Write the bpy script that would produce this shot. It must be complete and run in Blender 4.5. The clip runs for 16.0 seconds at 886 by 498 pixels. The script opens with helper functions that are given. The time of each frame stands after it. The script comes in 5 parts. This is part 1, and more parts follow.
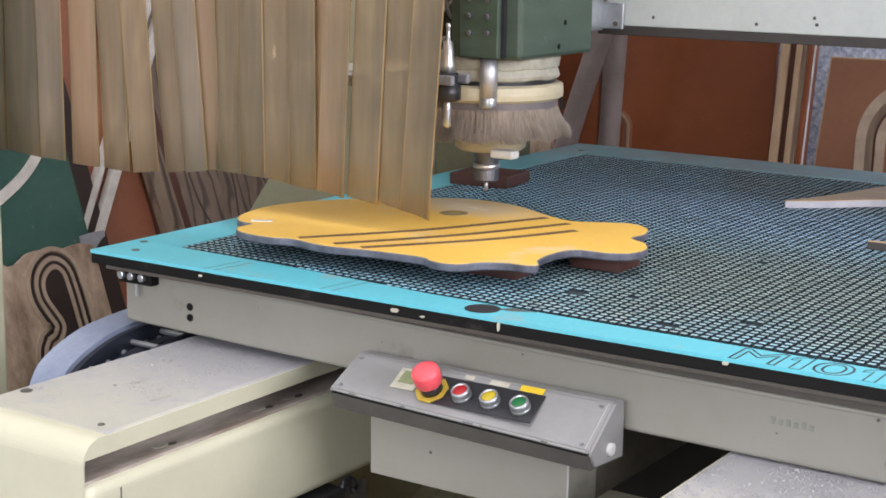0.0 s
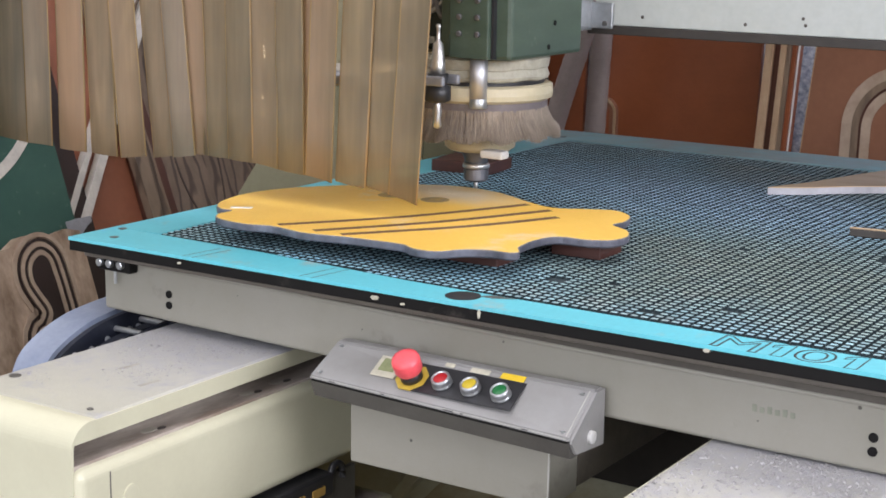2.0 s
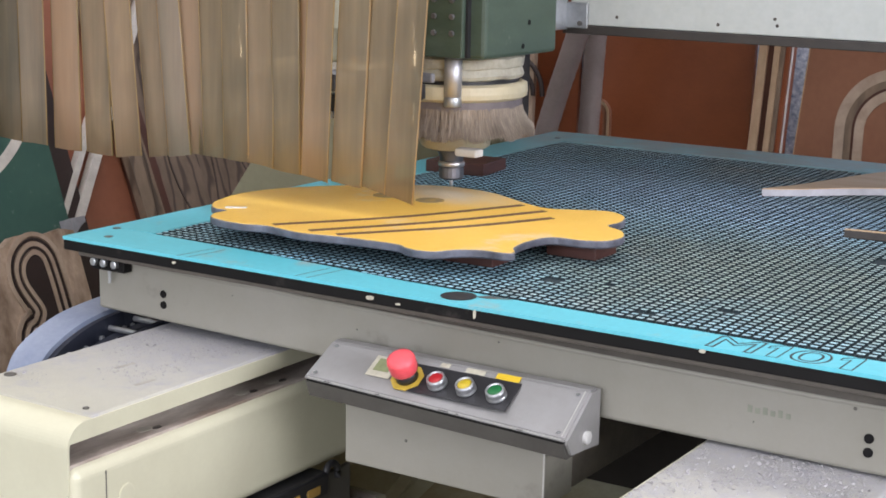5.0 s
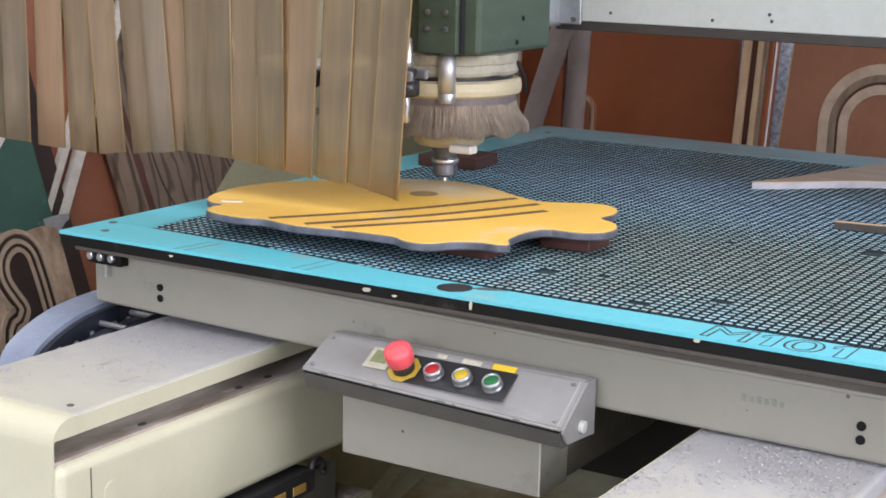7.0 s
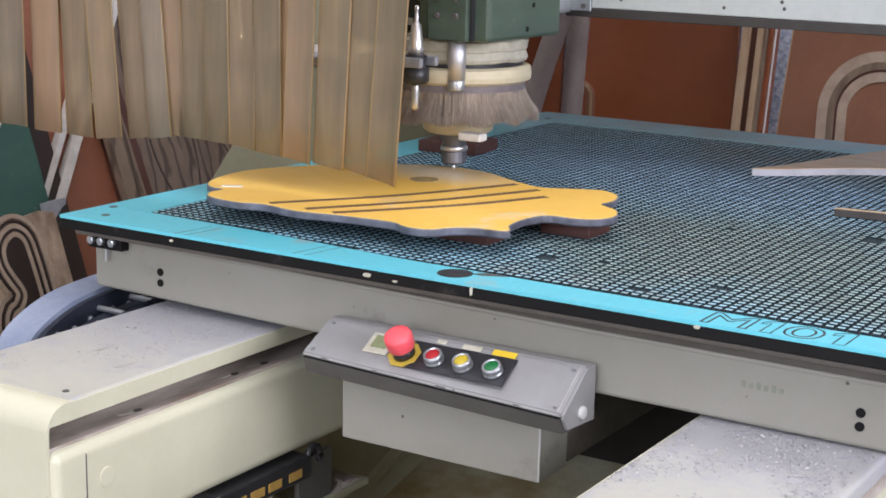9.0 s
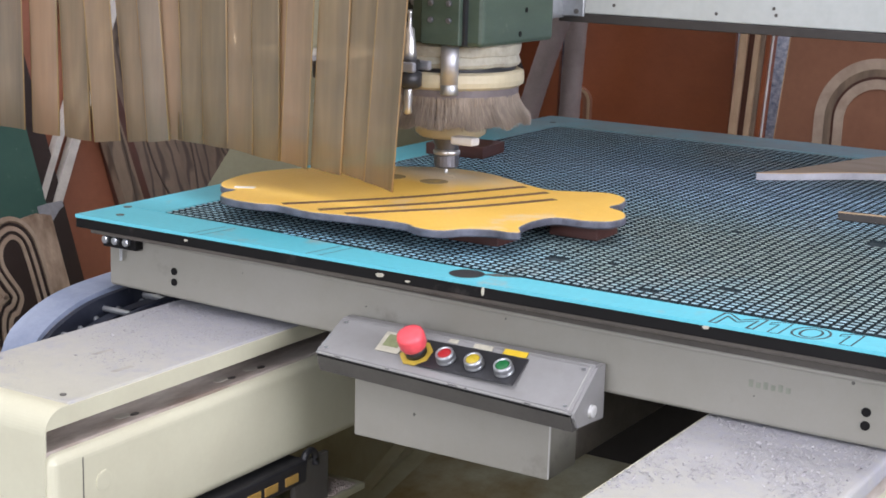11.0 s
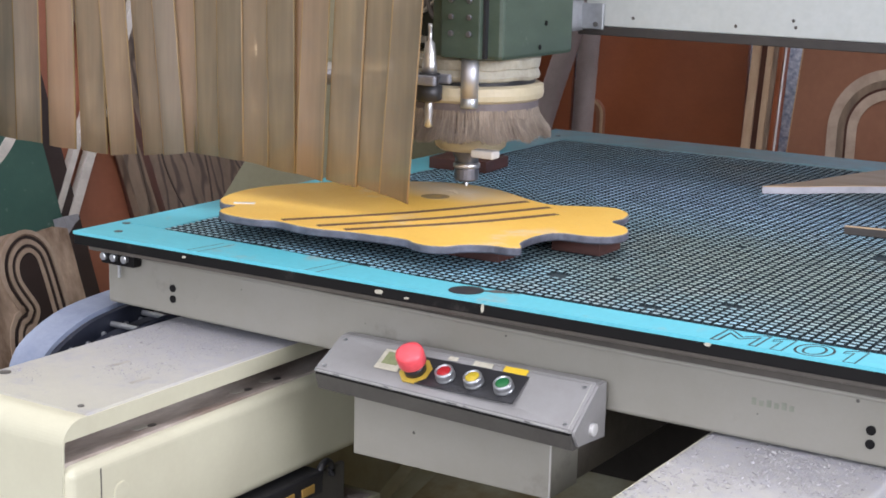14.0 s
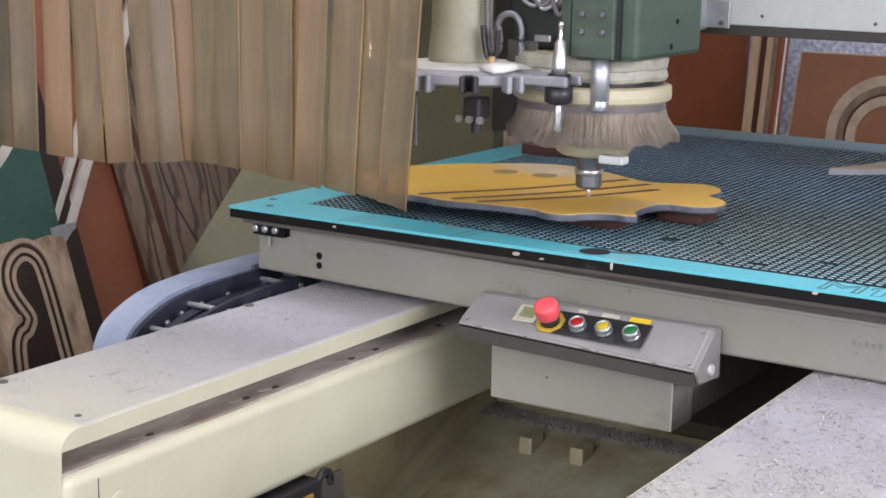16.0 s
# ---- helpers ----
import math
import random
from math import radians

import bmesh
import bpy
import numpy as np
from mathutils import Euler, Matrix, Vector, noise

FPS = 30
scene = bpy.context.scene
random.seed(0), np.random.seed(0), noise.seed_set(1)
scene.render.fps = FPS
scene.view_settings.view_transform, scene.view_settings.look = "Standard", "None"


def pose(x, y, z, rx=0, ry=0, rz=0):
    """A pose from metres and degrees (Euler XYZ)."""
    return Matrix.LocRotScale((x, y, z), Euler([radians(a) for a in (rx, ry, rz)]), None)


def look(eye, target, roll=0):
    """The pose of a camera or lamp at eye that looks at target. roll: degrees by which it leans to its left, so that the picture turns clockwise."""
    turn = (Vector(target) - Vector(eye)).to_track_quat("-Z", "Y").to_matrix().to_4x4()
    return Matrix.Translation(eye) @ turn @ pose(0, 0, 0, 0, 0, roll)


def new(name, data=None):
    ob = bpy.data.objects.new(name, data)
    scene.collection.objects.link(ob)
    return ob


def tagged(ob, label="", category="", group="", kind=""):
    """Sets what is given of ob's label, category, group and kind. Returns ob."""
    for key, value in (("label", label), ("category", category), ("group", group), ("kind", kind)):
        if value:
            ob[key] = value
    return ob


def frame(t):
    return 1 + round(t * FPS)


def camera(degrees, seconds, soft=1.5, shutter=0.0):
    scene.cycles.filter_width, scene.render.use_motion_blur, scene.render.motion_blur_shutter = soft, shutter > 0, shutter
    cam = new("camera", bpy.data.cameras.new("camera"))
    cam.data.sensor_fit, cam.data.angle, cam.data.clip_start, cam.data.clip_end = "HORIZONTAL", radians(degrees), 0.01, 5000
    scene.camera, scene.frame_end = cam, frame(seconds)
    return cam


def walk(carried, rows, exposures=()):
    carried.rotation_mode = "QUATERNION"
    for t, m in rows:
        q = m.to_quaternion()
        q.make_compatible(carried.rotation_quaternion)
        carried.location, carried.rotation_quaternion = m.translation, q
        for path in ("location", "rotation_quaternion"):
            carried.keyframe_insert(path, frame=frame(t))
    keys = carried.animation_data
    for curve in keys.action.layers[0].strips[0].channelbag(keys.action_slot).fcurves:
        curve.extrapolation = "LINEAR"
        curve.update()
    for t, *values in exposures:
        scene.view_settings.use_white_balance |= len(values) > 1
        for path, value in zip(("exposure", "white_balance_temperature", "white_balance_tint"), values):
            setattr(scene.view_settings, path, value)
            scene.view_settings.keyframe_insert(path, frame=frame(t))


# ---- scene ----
cam = camera(31.6, 16.0, soft=1.72)
walk(cam, [
    (0.0, look((1.5490, -1.4873, 1.3846), (0.4758, 0.1524, 0.9848), 0.826)),
    (0.5, look((1.5481, -1.4864, 1.3834), (0.4842, 0.1586, 0.9805), 0.981)),
    (1.0, look((1.5469, -1.4885, 1.3821), (0.4883, 0.1601, 0.9805), 1.005)),
    (1.5, look((1.5482, -1.4922, 1.3829), (0.4926, 0.1562, 0.9726), 0.877)),
    (2.0, look((1.5472, -1.4925, 1.3821), (0.4922, 0.1550, 0.9664), 0.904)),
    (2.5, look((1.5461, -1.4913, 1.3816), (0.4905, 0.1560, 0.9667), 0.944)),
    (3.0, look((1.5450, -1.4923, 1.3803), (0.4890, 0.1546, 0.9648), 1.032)),
    (3.5, look((1.5431, -1.4946, 1.3793), (0.4853, 0.1509, 0.9628), 1.157)),
    (4.0, look((1.5430, -1.4966, 1.3797), (0.4891, 0.1516, 0.9642), 1.178)),
    (6.5, look((1.5413, -1.4965, 1.3795), (0.5080, 0.1651, 0.9655), 1.041)),
    (7.0, look((1.5413, -1.4952, 1.3773), (0.5123, 0.1685, 0.9611), 1.060)),
    (7.5, look((1.5407, -1.4937, 1.3774), (0.5132, 0.1701, 0.9576), 1.128)),
    (8.0, look((1.5395, -1.4912, 1.3774), (0.5155, 0.1730, 0.9510), 1.294)),
    (8.5, look((1.5404, -1.4900, 1.3783), (0.5167, 0.1742, 0.9513), 1.320)),
    (9.0, look((1.5397, -1.4896, 1.3775), (0.5149, 0.1722, 0.9433), 1.277)),
    (11.5, look((1.5394, -1.4930, 1.3803), (0.5186, 0.1733, 0.9542), 1.658)),
    (12.0, look((1.5389, -1.4928, 1.3792), (0.5165, 0.1735, 0.9572), 1.598)),
    (12.5, look((1.5379, -1.4938, 1.3803), (0.5155, 0.1730, 0.9603), 1.588)),
    (13.0, look((1.5385, -1.4938, 1.3798), (0.5084, 0.1689, 0.9622), 1.495)),
    (13.5, look((1.5403, -1.4977, 1.3809), (0.5042, 0.1615, 0.9644), 1.456)),
    (14.0, look((1.5413, -1.5013, 1.3801), (0.5043, 0.1580, 0.9661), 1.328)),
    (14.5, look((1.5420, -1.5011, 1.3818), (0.5025, 0.1560, 0.9656), 1.296)),
    (15.0, look((1.5410, -1.4997, 1.3809), (0.4984, 0.1559, 0.9665), 1.207)),
    (15.5, look((1.5370, -1.5003, 1.3783), (0.4944, 0.1567, 0.9697), 1.177)),
    (16.0, look((1.5348, -1.4945, 1.3787), (0.4995, 0.1681, 0.9736), 1.183)),
], exposures=[(0.0, -0.07, 6650, 19), (6.5, -0.07, 6600, 19), (9.0, -0.08, 6450, 21), (14.0, -0.08, 6450, 21), (16.0, -0.11, 6600, 20)])

# travel of the table along the rails: seconds, metres
TABLE_ROWS = [(0.0, 0.0), (0.5, -0.001), (1.0, -0.004), (1.5, -0.011), (2.0, -0.018), (2.5, -0.024), (3.0, -0.029), (3.5, -0.031),
              (4.0, -0.030), (4.5, -0.026), (5.0, -0.020), (5.5, -0.012), (6.0, -0.004), (6.5, 0.001), (7.0, 0.004), (7.5, 0.004), (8.0, 0.001), (8.5, 0.006), (9.0, 0.012), (9.5, 0.020),
              (10.0, 0.029), (10.5, 0.038), (11.0, 0.045), (11.5, 0.045), (12.0, 0.039), (12.5, 0.031), (13.0, 0.024), (13.5, 0.016), (14.0, 0.009),
              (14.5, 0.002), (15.0, -0.001), (15.2, 0.002), (15.3, 0.028), (15.4, 0.077), (15.5, 0.138), (15.6, 0.202), (15.7, 0.262), (15.8, 0.306), (15.9, 0.335), (16.0, 0.345)]
# travel of the head: seconds, across, up
HEAD_ROWS = [(0.0, 0.0, 0.0), (0.5, -0.001, -0.016), (1.0, 0.002, -0.022), (1.5, 0.004, -0.022), (2.0, 0.004, -0.022), (2.5, 0.0, -0.022), (3.0, -0.005, -0.022),
             (3.5, -0.012, -0.021), (4.0, -0.019, -0.021), (4.5, -0.027, -0.022), (5.0, -0.032, -0.022), (5.5, -0.034, -0.022), (6.0, -0.030, -0.022), (6.5, -0.023, -0.022), (7.0, -0.016, -0.022),
             (7.5, -0.009, -0.021), (8.0, -0.003, -0.022), (8.5, 0.002, -0.021), (9.0, 0.004, -0.022), (9.5, 0.004, -0.022), (10.0, 0.0, -0.021), (10.5, -0.005, -0.021), (11.0, -0.005, -0.021), (11.5, -0.001, -0.021),
             (12.0, 0.003, -0.021), (12.5, 0.006, -0.021), (13.0, 0.007, -0.022), (13.5, 0.006, -0.021), (14.0, 0.005, -0.022), (14.5, 0.002, -0.022),
             (14.8, 0.0, -0.010), (15.0, 0.0, 0.001), (15.2, 0.002, 0.001), (15.3, 0.018, 0.002), (15.4, 0.046, 0.002), (15.5, 0.083, 0.002),
             (15.6, 0.122, 0.002), (15.7, 0.159, 0.001), (15.8, 0.188, 0.001), (15.9, 0.206, 0.0), (16.0, 0.213, 0.0)]

# ---- world and lights ----
world = bpy.data.worlds.new("world")
scene.world = world
world.use_nodes = True
wn = world.node_tree
sky = wn.nodes.new("ShaderNodeTexSky")
sky.sky_type = "NISHITA"
sky.sun_disc = False
sky.sun_elevation, sky.sun_rotation = radians(45), radians(150)
wn.links.new(sky.outputs[0], wn.nodes["Background"].inputs[0])
wn.nodes["Background"].inputs[1].default_value = 0.12


def area(name, m, w, h, power, colour):
    la = bpy.data.lights.new(name, "AREA")
    la.shape, la.size, la.size_y, la.energy, la.color = "RECTANGLE", w, h, power, colour
    ob = new(name, la)
    ob.matrix_world = m
    return ob


# lamps added out of view: daylight from an assumed gate and window, two overhead
area("added_south_light", look((1.4, -5.4, 2.35), (1.0, 0.5, 1.0)), 4.4, 2.2, 222, (0.87, 0.94, 1.0))
area("added_east_light", look((5.3, -1.0, 2.4), (0.6, 0.6, 0.9)), 4.0, 1.6, 262, (0.90, 0.95, 1.0))
area("added_top_light_front", look((0.6, -1.6, 3.94), (0.6, -1.6, 0.0)), 3.6, 2.2, 84, (0.96, 0.98, 1.0))
area("added_top_light_back", look((0.3, 1.3, 3.94), (0.3, 1.3, 0.0)), 3.6, 1.6, 80, (0.96, 0.98, 1.0))


# ---- materials ----
def mat(name, c, rough=0.5, metal=0.0, c2=None, scale=6.0, mix=0.35, grain=None, bump=0.0, bscale=200.0, rvar=0.15, dust=None, dust_amount=0.0, dust_scale=9.0, fleck=0.18):
    """Paint, metal or wood: a base colour with blotches and grain, uneven gloss, relief and loose dust."""
    m = bpy.data.materials.new(name)
    m.use_nodes = True
    nt = m.node_tree
    n, l = nt.nodes, nt.links
    b = n["Principled BSDF"]
    b.inputs["Metallic"].default_value = metal
    co = n.new("ShaderNodeTexCoord")
    mp = n.new("ShaderNodeMapping")
    l.new(co.outputs["Object"], mp.inputs[0])
    if grain:
        mp.inputs["Scale"].default_value = grain
    big = n.new("ShaderNodeTexNoise")
    big.inputs["Scale"].default_value, big.inputs["Detail"].default_value, big.inputs["Roughness"].default_value = scale, 6, 0.65
    l.new(mp.outputs[0], big.inputs[0])
    fine = n.new("ShaderNodeTexNoise")
    fine.inputs["Scale"].default_value, fine.inputs["Detail"].default_value = bscale, 4
    l.new(mp.outputs[0], fine.inputs[0])
    ramp = n.new("ShaderNodeMapRange")
    ramp.inputs["From Min"].default_value, ramp.inputs["From Max"].default_value = 0.35, 0.7
    l.new(big.outputs[0], ramp.inputs[0])
    mx = n.new("ShaderNodeMix")
    mx.data_type = "RGBA"
    c2 = c2 or tuple(v * 0.72 for v in c)
    mx.inputs[6].default_value, mx.inputs[7].default_value = (*c, 1), (*[a + (b2 - a) * mix / 0.35 for a, b2 in zip(c, c2)], 1)
    l.new(ramp.outputs[0], mx.inputs[0])
    mx2 = n.new("ShaderNodeMix")
    mx2.data_type, mx2.blend_type = "RGBA", "MULTIPLY"
    mx2.inputs[0].default_value = fleck
    l.new(mx.outputs[2], mx2.inputs[6])
    fr = n.new("ShaderNodeMapRange")
    fr.inputs["From Min"].default_value, fr.inputs["From Max"].default_value, fr.inputs["To Min"].default_value, fr.inputs["To Max"].default_value = 0.3, 0.7, 0.7, 1.15
    l.new(fine.outputs[0], fr.inputs[0])
    l.new(fr.outputs[0], mx2.inputs[7])
    last = mx2.outputs[2]
    rr = n.new("ShaderNodeMapRange")
    rr.inputs["To Min"].default_value, rr.inputs["To Max"].default_value = rough - rvar, rough + rvar
    l.new(big.outputs[0], rr.inputs[0])
    if dust:
        dn = n.new("ShaderNodeTexNoise")
        dn.inputs["Scale"].default_value, dn.inputs["Detail"].default_value, dn.inputs["Roughness"].default_value = dust_scale, 8, 0.7
        l.new(co.outputs["Object"], dn.inputs[0])
        dr = n.new("ShaderNodeMapRange")
        dr.inputs["From Min"].default_value, dr.inputs["From Max"].default_value = 0.62 - dust_amount * 0.35, 0.74 - dust_amount * 0.2
        l.new(dn.outputs[0], dr.inputs[0])
        dm = n.new("ShaderNodeMix")
        dm.data_type = "RGBA"
        dm.inputs[7].default_value = (*dust, 1)
        l.new(dr.outputs[0], dm.inputs[0])
        l.new(last, dm.inputs[6])
        last = dm.outputs[2]
    l.new(last, b.inputs["Base Color"])
    l.new(rr.outputs[0], b.inputs["Roughness"])
    if bump:
        bp = n.new("ShaderNodeBump")
        bp.inputs["Strength"].default_value, bp.inputs["Distance"].default_value = bump, 0.002
        l.new(fine.outputs[0], bp.inputs["Height"])
        l.new(bp.outputs[0], b.inputs["Normal"])
    return m


CYAN = mat("cyan_laminate", (0.10, 0.52, 0.62), 0.42, c2=(0.12, 0.50, 0.58), scale=5, bscale=120, dust=(0.30, 0.42, 0.42), dust_amount=0.12, dust_scale=14)
PAD = mat("dusty_teal_pad", (0.34, 0.68, 0.88), 0.42, c2=(0.28, 0.43, 0.45), scale=2.6, mix=0.5, bscale=60, dust=(0.42, 0.47, 0.43), dust_amount=0.2, dust_scale=4)
GROOVE = mat("black_groove", (0.014, 0.030, 0.037), 0.8, scale=8)
BLACK = mat("black_edge", (0.007, 0.0065, 0.0065), 0.62, scale=10, bscale=90, dust=(0.05, 0.045, 0.04), dust_amount=0.06)
BLACK.node_tree.nodes["Principled BSDF"].inputs["Specular IOR Level"].default_value = 0.2
BRONZE = mat("dark_trim", (0.06, 0.05, 0.042), 0.45, scale=12, bscale=150)
GREY = mat("grey_paint", (0.285, 0.275, 0.24), 0.42, c2=(0.25, 0.24, 0.20), scale=5, bscale=260, bump=0.02, fleck=0.05, dust=(0.20, 0.19, 0.165), dust_amount=0.02, dust_scale=13)
GREYBOX = mat("worn_grey_paint", (0.29, 0.288, 0.285), 0.40, c2=(0.23, 0.225, 0.215), scale=9, bscale=240, bump=0.02, fleck=0.05)
DARKGREY = mat("dark_grey_paint", (0.10, 0.095, 0.085), 0.4, c2=(0.07, 0.065, 0.06), scale=12, bscale=200)
CREAM = mat("cream_paint", (0.62, 0.61, 0.455), 0.4, c2=(0.55, 0.53, 0.39), scale=4, bscale=160, bump=0.02, fleck=0.05)
CREAMDUST = mat("dusty_cream_paint", (0.48, 0.47, 0.39), 0.65, c2=(0.41, 0.40, 0.34), scale=5, bscale=420, bump=0.3, dust=(0.37, 0.365, 0.375), dust_amount=0.30, dust_scale=22)
PLYRAIL = mat("pale_filled_recess", (0.56, 0.52, 0.44), 0.55, scale=20)
RAILDIRT = mat("dirty_guideway", (0.72, 0.66, 0.59), 0.42, c2=(0.42, 0.36, 0.31), scale=14, mix=0.6, grain=(1, 0.3, 1), bscale=90, bump=0.15)
OLIVE = mat("olive_bed_paint", (0.43, 0.41, 0.275), 0.4, c2=(0.31, 0.245, 0.13), scale=4, bscale=80, dust=(0.16, 0.15, 0.14), dust_amount=0.2, dust_scale=4)
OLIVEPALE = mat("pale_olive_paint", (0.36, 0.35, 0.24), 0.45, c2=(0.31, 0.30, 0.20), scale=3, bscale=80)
# gantry olive darkened in colour for the shade behind the head
OLIVESHADE = mat("olive_column_shade", (0.15, 0.148, 0.09), 0.45, c2=(0.11, 0.105, 0.06), scale=4, bscale=80)
GREEN = mat("green_machine_paint", (0.044, 0.070, 0.050), 0.45, c2=(0.066, 0.098, 0.072), scale=14, bscale=120, bump=0.05, grain=(1, 1, 3), dust=(0.16, 0.18, 0.14), dust_amount=0.05, dust_scale=18)
STEEL = mat("bright_steel", (0.72, 0.71, 0.72), 0.34, 0.9, scale=14, bscale=150, rvar=0.08)
DULLSTEEL = mat("dull_steel", (0.22, 0.22, 0.245), 0.42, 0.85, scale=16, bscale=150)
ZINC = mat("zinc_plate", (0.52, 0.54, 0.56), 0.35, 0.8, scale=22, bscale=200)
IVORY = mat("ivory_ring", (0.54, 0.48, 0.33), 0.45, c2=(0.40, 0.35, 0.24), scale=9, bscale=90, dust=(0.35, 0.3, 0.22), dust_amount=0.1)
BRISTLE = mat("grey_brown_bristle", (0.29, 0.24, 0.19), 0.8, c2=(0.17, 0.135, 0.11), scale=26, bscale=160, grain=(1, 1, 0.15))
BRISTLETIP = mat("pale_bristle", (0.40, 0.335, 0.275), 0.8, c2=(0.22, 0.175, 0.13), scale=26, bscale=160, grain=(1, 1, 0.15))
CASTGREY = mat("cast_aluminium", (0.24, 0.25, 0.29), 0.45, 0.35, c2=(0.36, 0.36, 0.38), scale=18, bscale=120)
WHITE = mat("white_rag", (0.78, 0.77, 0.74), 0.7, scale=20, bscale=80)
YELLOW = mat("yellow_laminate", (0.92, 0.57, 0.11), 0.36, c2=(0.86, 0.52, 0.10), scale=6, bscale=300, dust=(0.75, 0.62, 0.42), dust_amount=0.10, dust_scale=7)
PIECEEDGE = mat("grey_board_edge", (0.13, 0.135, 0.17), 0.5, c2=(0.04, 0.04, 0.05), scale=26, bscale=180)
LIP = mat("pale_cut_edge", (0.66, 0.62, 0.56), 0.5, scale=20)
BROWNLINE = mat("brown_groove", (0.15, 0.075, 0.045), 0.6, scale=40)
SWIRL = mat("grey_scuff", (0.20, 0.17, 0.12), 0.6, c2=(0.45, 0.30, 0.10), scale=90, mix=0.5)
PHENOLIC = mat("brown_phenolic", (0.085, 0.030, 0.022), 0.45, c2=(0.05, 0.02, 0.016), scale=12, grain=(1, 1, 6), bscale=150)
PALEWOOD = mat("pale_wood", (0.58, 0.41, 0.24), 0.5, c2=(0.48, 0.32, 0.18), scale=5, grain=(1, 7, 7), bscale=80)
PALEEDGE = mat("pale_grey_edge", (0.50, 0.49, 0.52), 0.5, scale=20)
RED = mat("red_plastic", (0.86, 0.105, 0.13), 0.35, c2=(0.75, 0.06, 0.06), scale=30)
REDCAP = mat("red_button", (0.42, 0.015, 0.02), 0.3)
YELCAP = mat("yellow_button", (0.58, 0.43, 0.03), 0.3)
GRNCAP = mat("green_button", (0.008, 0.16, 0.045), 0.3)
YELPLATE = mat("yellow_plate", (0.62, 0.42, 0.06), 0.45, scale=40)
LABELYEL = mat("yellow_label", (0.85, 0.58, 0.03), 0.5)
LABELPALE = mat("pale_label", (0.58, 0.55, 0.44), 0.5, scale=60)
LABELGREEN = mat("green_print", (0.27, 0.30, 0.15), 0.5, scale=60)
PLATEBLACK = mat("black_plate", (0.025, 0.025, 0.028), 0.4, scale=30, bscale=200)
REDSHEET = mat("red_brown_board", (0.30, 0.088, 0.035), 0.40, c2=(0.19, 0.054, 0.022), scale=2.2, bscale=70, bump=0.03)
# Red-brown brightened in colour for the stronger light on the west stack
WESTRED = mat("lit_red_brown_board", (0.34, 0.125, 0.070), 0.5, c2=(0.27, 0.095, 0.05), scale=2.5, bscale=70)
BROWNSHEET = mat("brown_faced_board", (0.30, 0.135, 0.078), 0.5, c2=(0.23, 0.10, 0.058), scale=3, bscale=60)
GREENSHEET = mat("green_faced_board", (0.028, 0.085, 0.068), 0.5, c2=(0.045, 0.11, 0.085), scale=5, bscale=60, dust=(0.3, 0.33, 0.3), dust_amount=0.02, dust_scale=30)
PLYEDGE = mat("plywood_edge", (0.56, 0.40, 0.26), 0.6, c2=(0.42, 0.28, 0.17), scale=8, grain=(5, 5, 1), bscale=90)
RINGWOOD = mat("pale_routed_wood", (0.50, 0.39, 0.30), 0.6, c2=(0.36, 0.26, 0.19), scale=16, bscale=90)
PLYFACE = mat("rough_ply_face", (0.58, 0.44, 0.33), 0.65, c2=(0.25, 0.17, 0.115), mix=0.42, scale=9, grain=(2, 2, 0.8), bscale=50)
DARKRED = mat("dark_red_brown_edge", (0.10, 0.036, 0.022), 0.5, scale=6)
DARKBOARD = mat("dark_brown_board", (0.035, 0.020, 0.017), 0.5, scale=6)
GREYWOOD = mat("weathered_board", (0.27, 0.195, 0.135), 0.65, c2=(0.13, 0.09, 0.065), scale=9, grain=(3, 3, 0.7), bscale=70)
def burl(name, c, dark):
    """Weathered wood with swirling dark growth lines."""
    m = mat(name, c, 0.65, c2=tuple(v * 0.6 for v in c), scale=7, grain=(2, 2, 0.8), bscale=70)
    n, l = m.node_tree.nodes, m.node_tree.links
    b = n["Principled BSDF"]
    old = b.inputs["Base Color"].links[0].from_socket
    co, mp, wv, mr, mx = [n.new(k) for k in ("ShaderNodeTexCoord", "ShaderNodeMapping", "ShaderNodeTexWave", "ShaderNodeMapRange", "ShaderNodeMix")]
    mp.inputs["Scale"].default_value = (1, 1, 0.42)
    l.new(co.outputs["Object"], mp.inputs[0])
    wv.bands_direction = "Y"
    for k, v in (("Scale", 8.0), ("Distortion", 9.0), ("Detail", 2.0), ("Detail Scale", 1.3)):
        wv.inputs[k].default_value = v
    l.new(mp.outputs[0], wv.inputs[0])
    mr.inputs["From Min"].default_value, mr.inputs["From Max"].default_value, mr.inputs["To Min"].default_value, mr.inputs["To Max"].default_value = 0.03, 0.30, 0.85, 0.0
    l.new(wv.outputs["Fac"], mr.inputs[0])
    mx.data_type = "RGBA"
    mx.inputs[7].default_value = (*dark, 1)
    l.new(mr.outputs[0], mx.inputs[0])
    l.new(old, mx.inputs[6])
    l.new(mx.outputs[2], b.inputs["Base Color"])
    return m


BURL = burl("swirled_board", (0.25, 0.18, 0.125), (0.07, 0.048, 0.034))
PLASTER = mat("blue_grey_plaster", (0.84, 0.87, 0.95), 0.75, c2=(0.34, 0.40, 0.55), scale=60, mix=0.5, bscale=55, bump=1.0)
CONCRETE = mat("concrete", (0.19, 0.182, 0.165), 0.75, c2=(0.13, 0.122, 0.108), scale=2, bscale=60, bump=0.2)
ROOM = mat("workshop_wall_paint", (0.33, 0.33, 0.31), 0.7, scale=2, bscale=40)
HOSE = mat("grey_hose", (0.34, 0.28, 0.265), 0.5, c2=(0.25, 0.205, 0.195), scale=10)
CABLE = mat("grey_air_hose", (0.15, 0.145, 0.15), 0.45, scale=12)
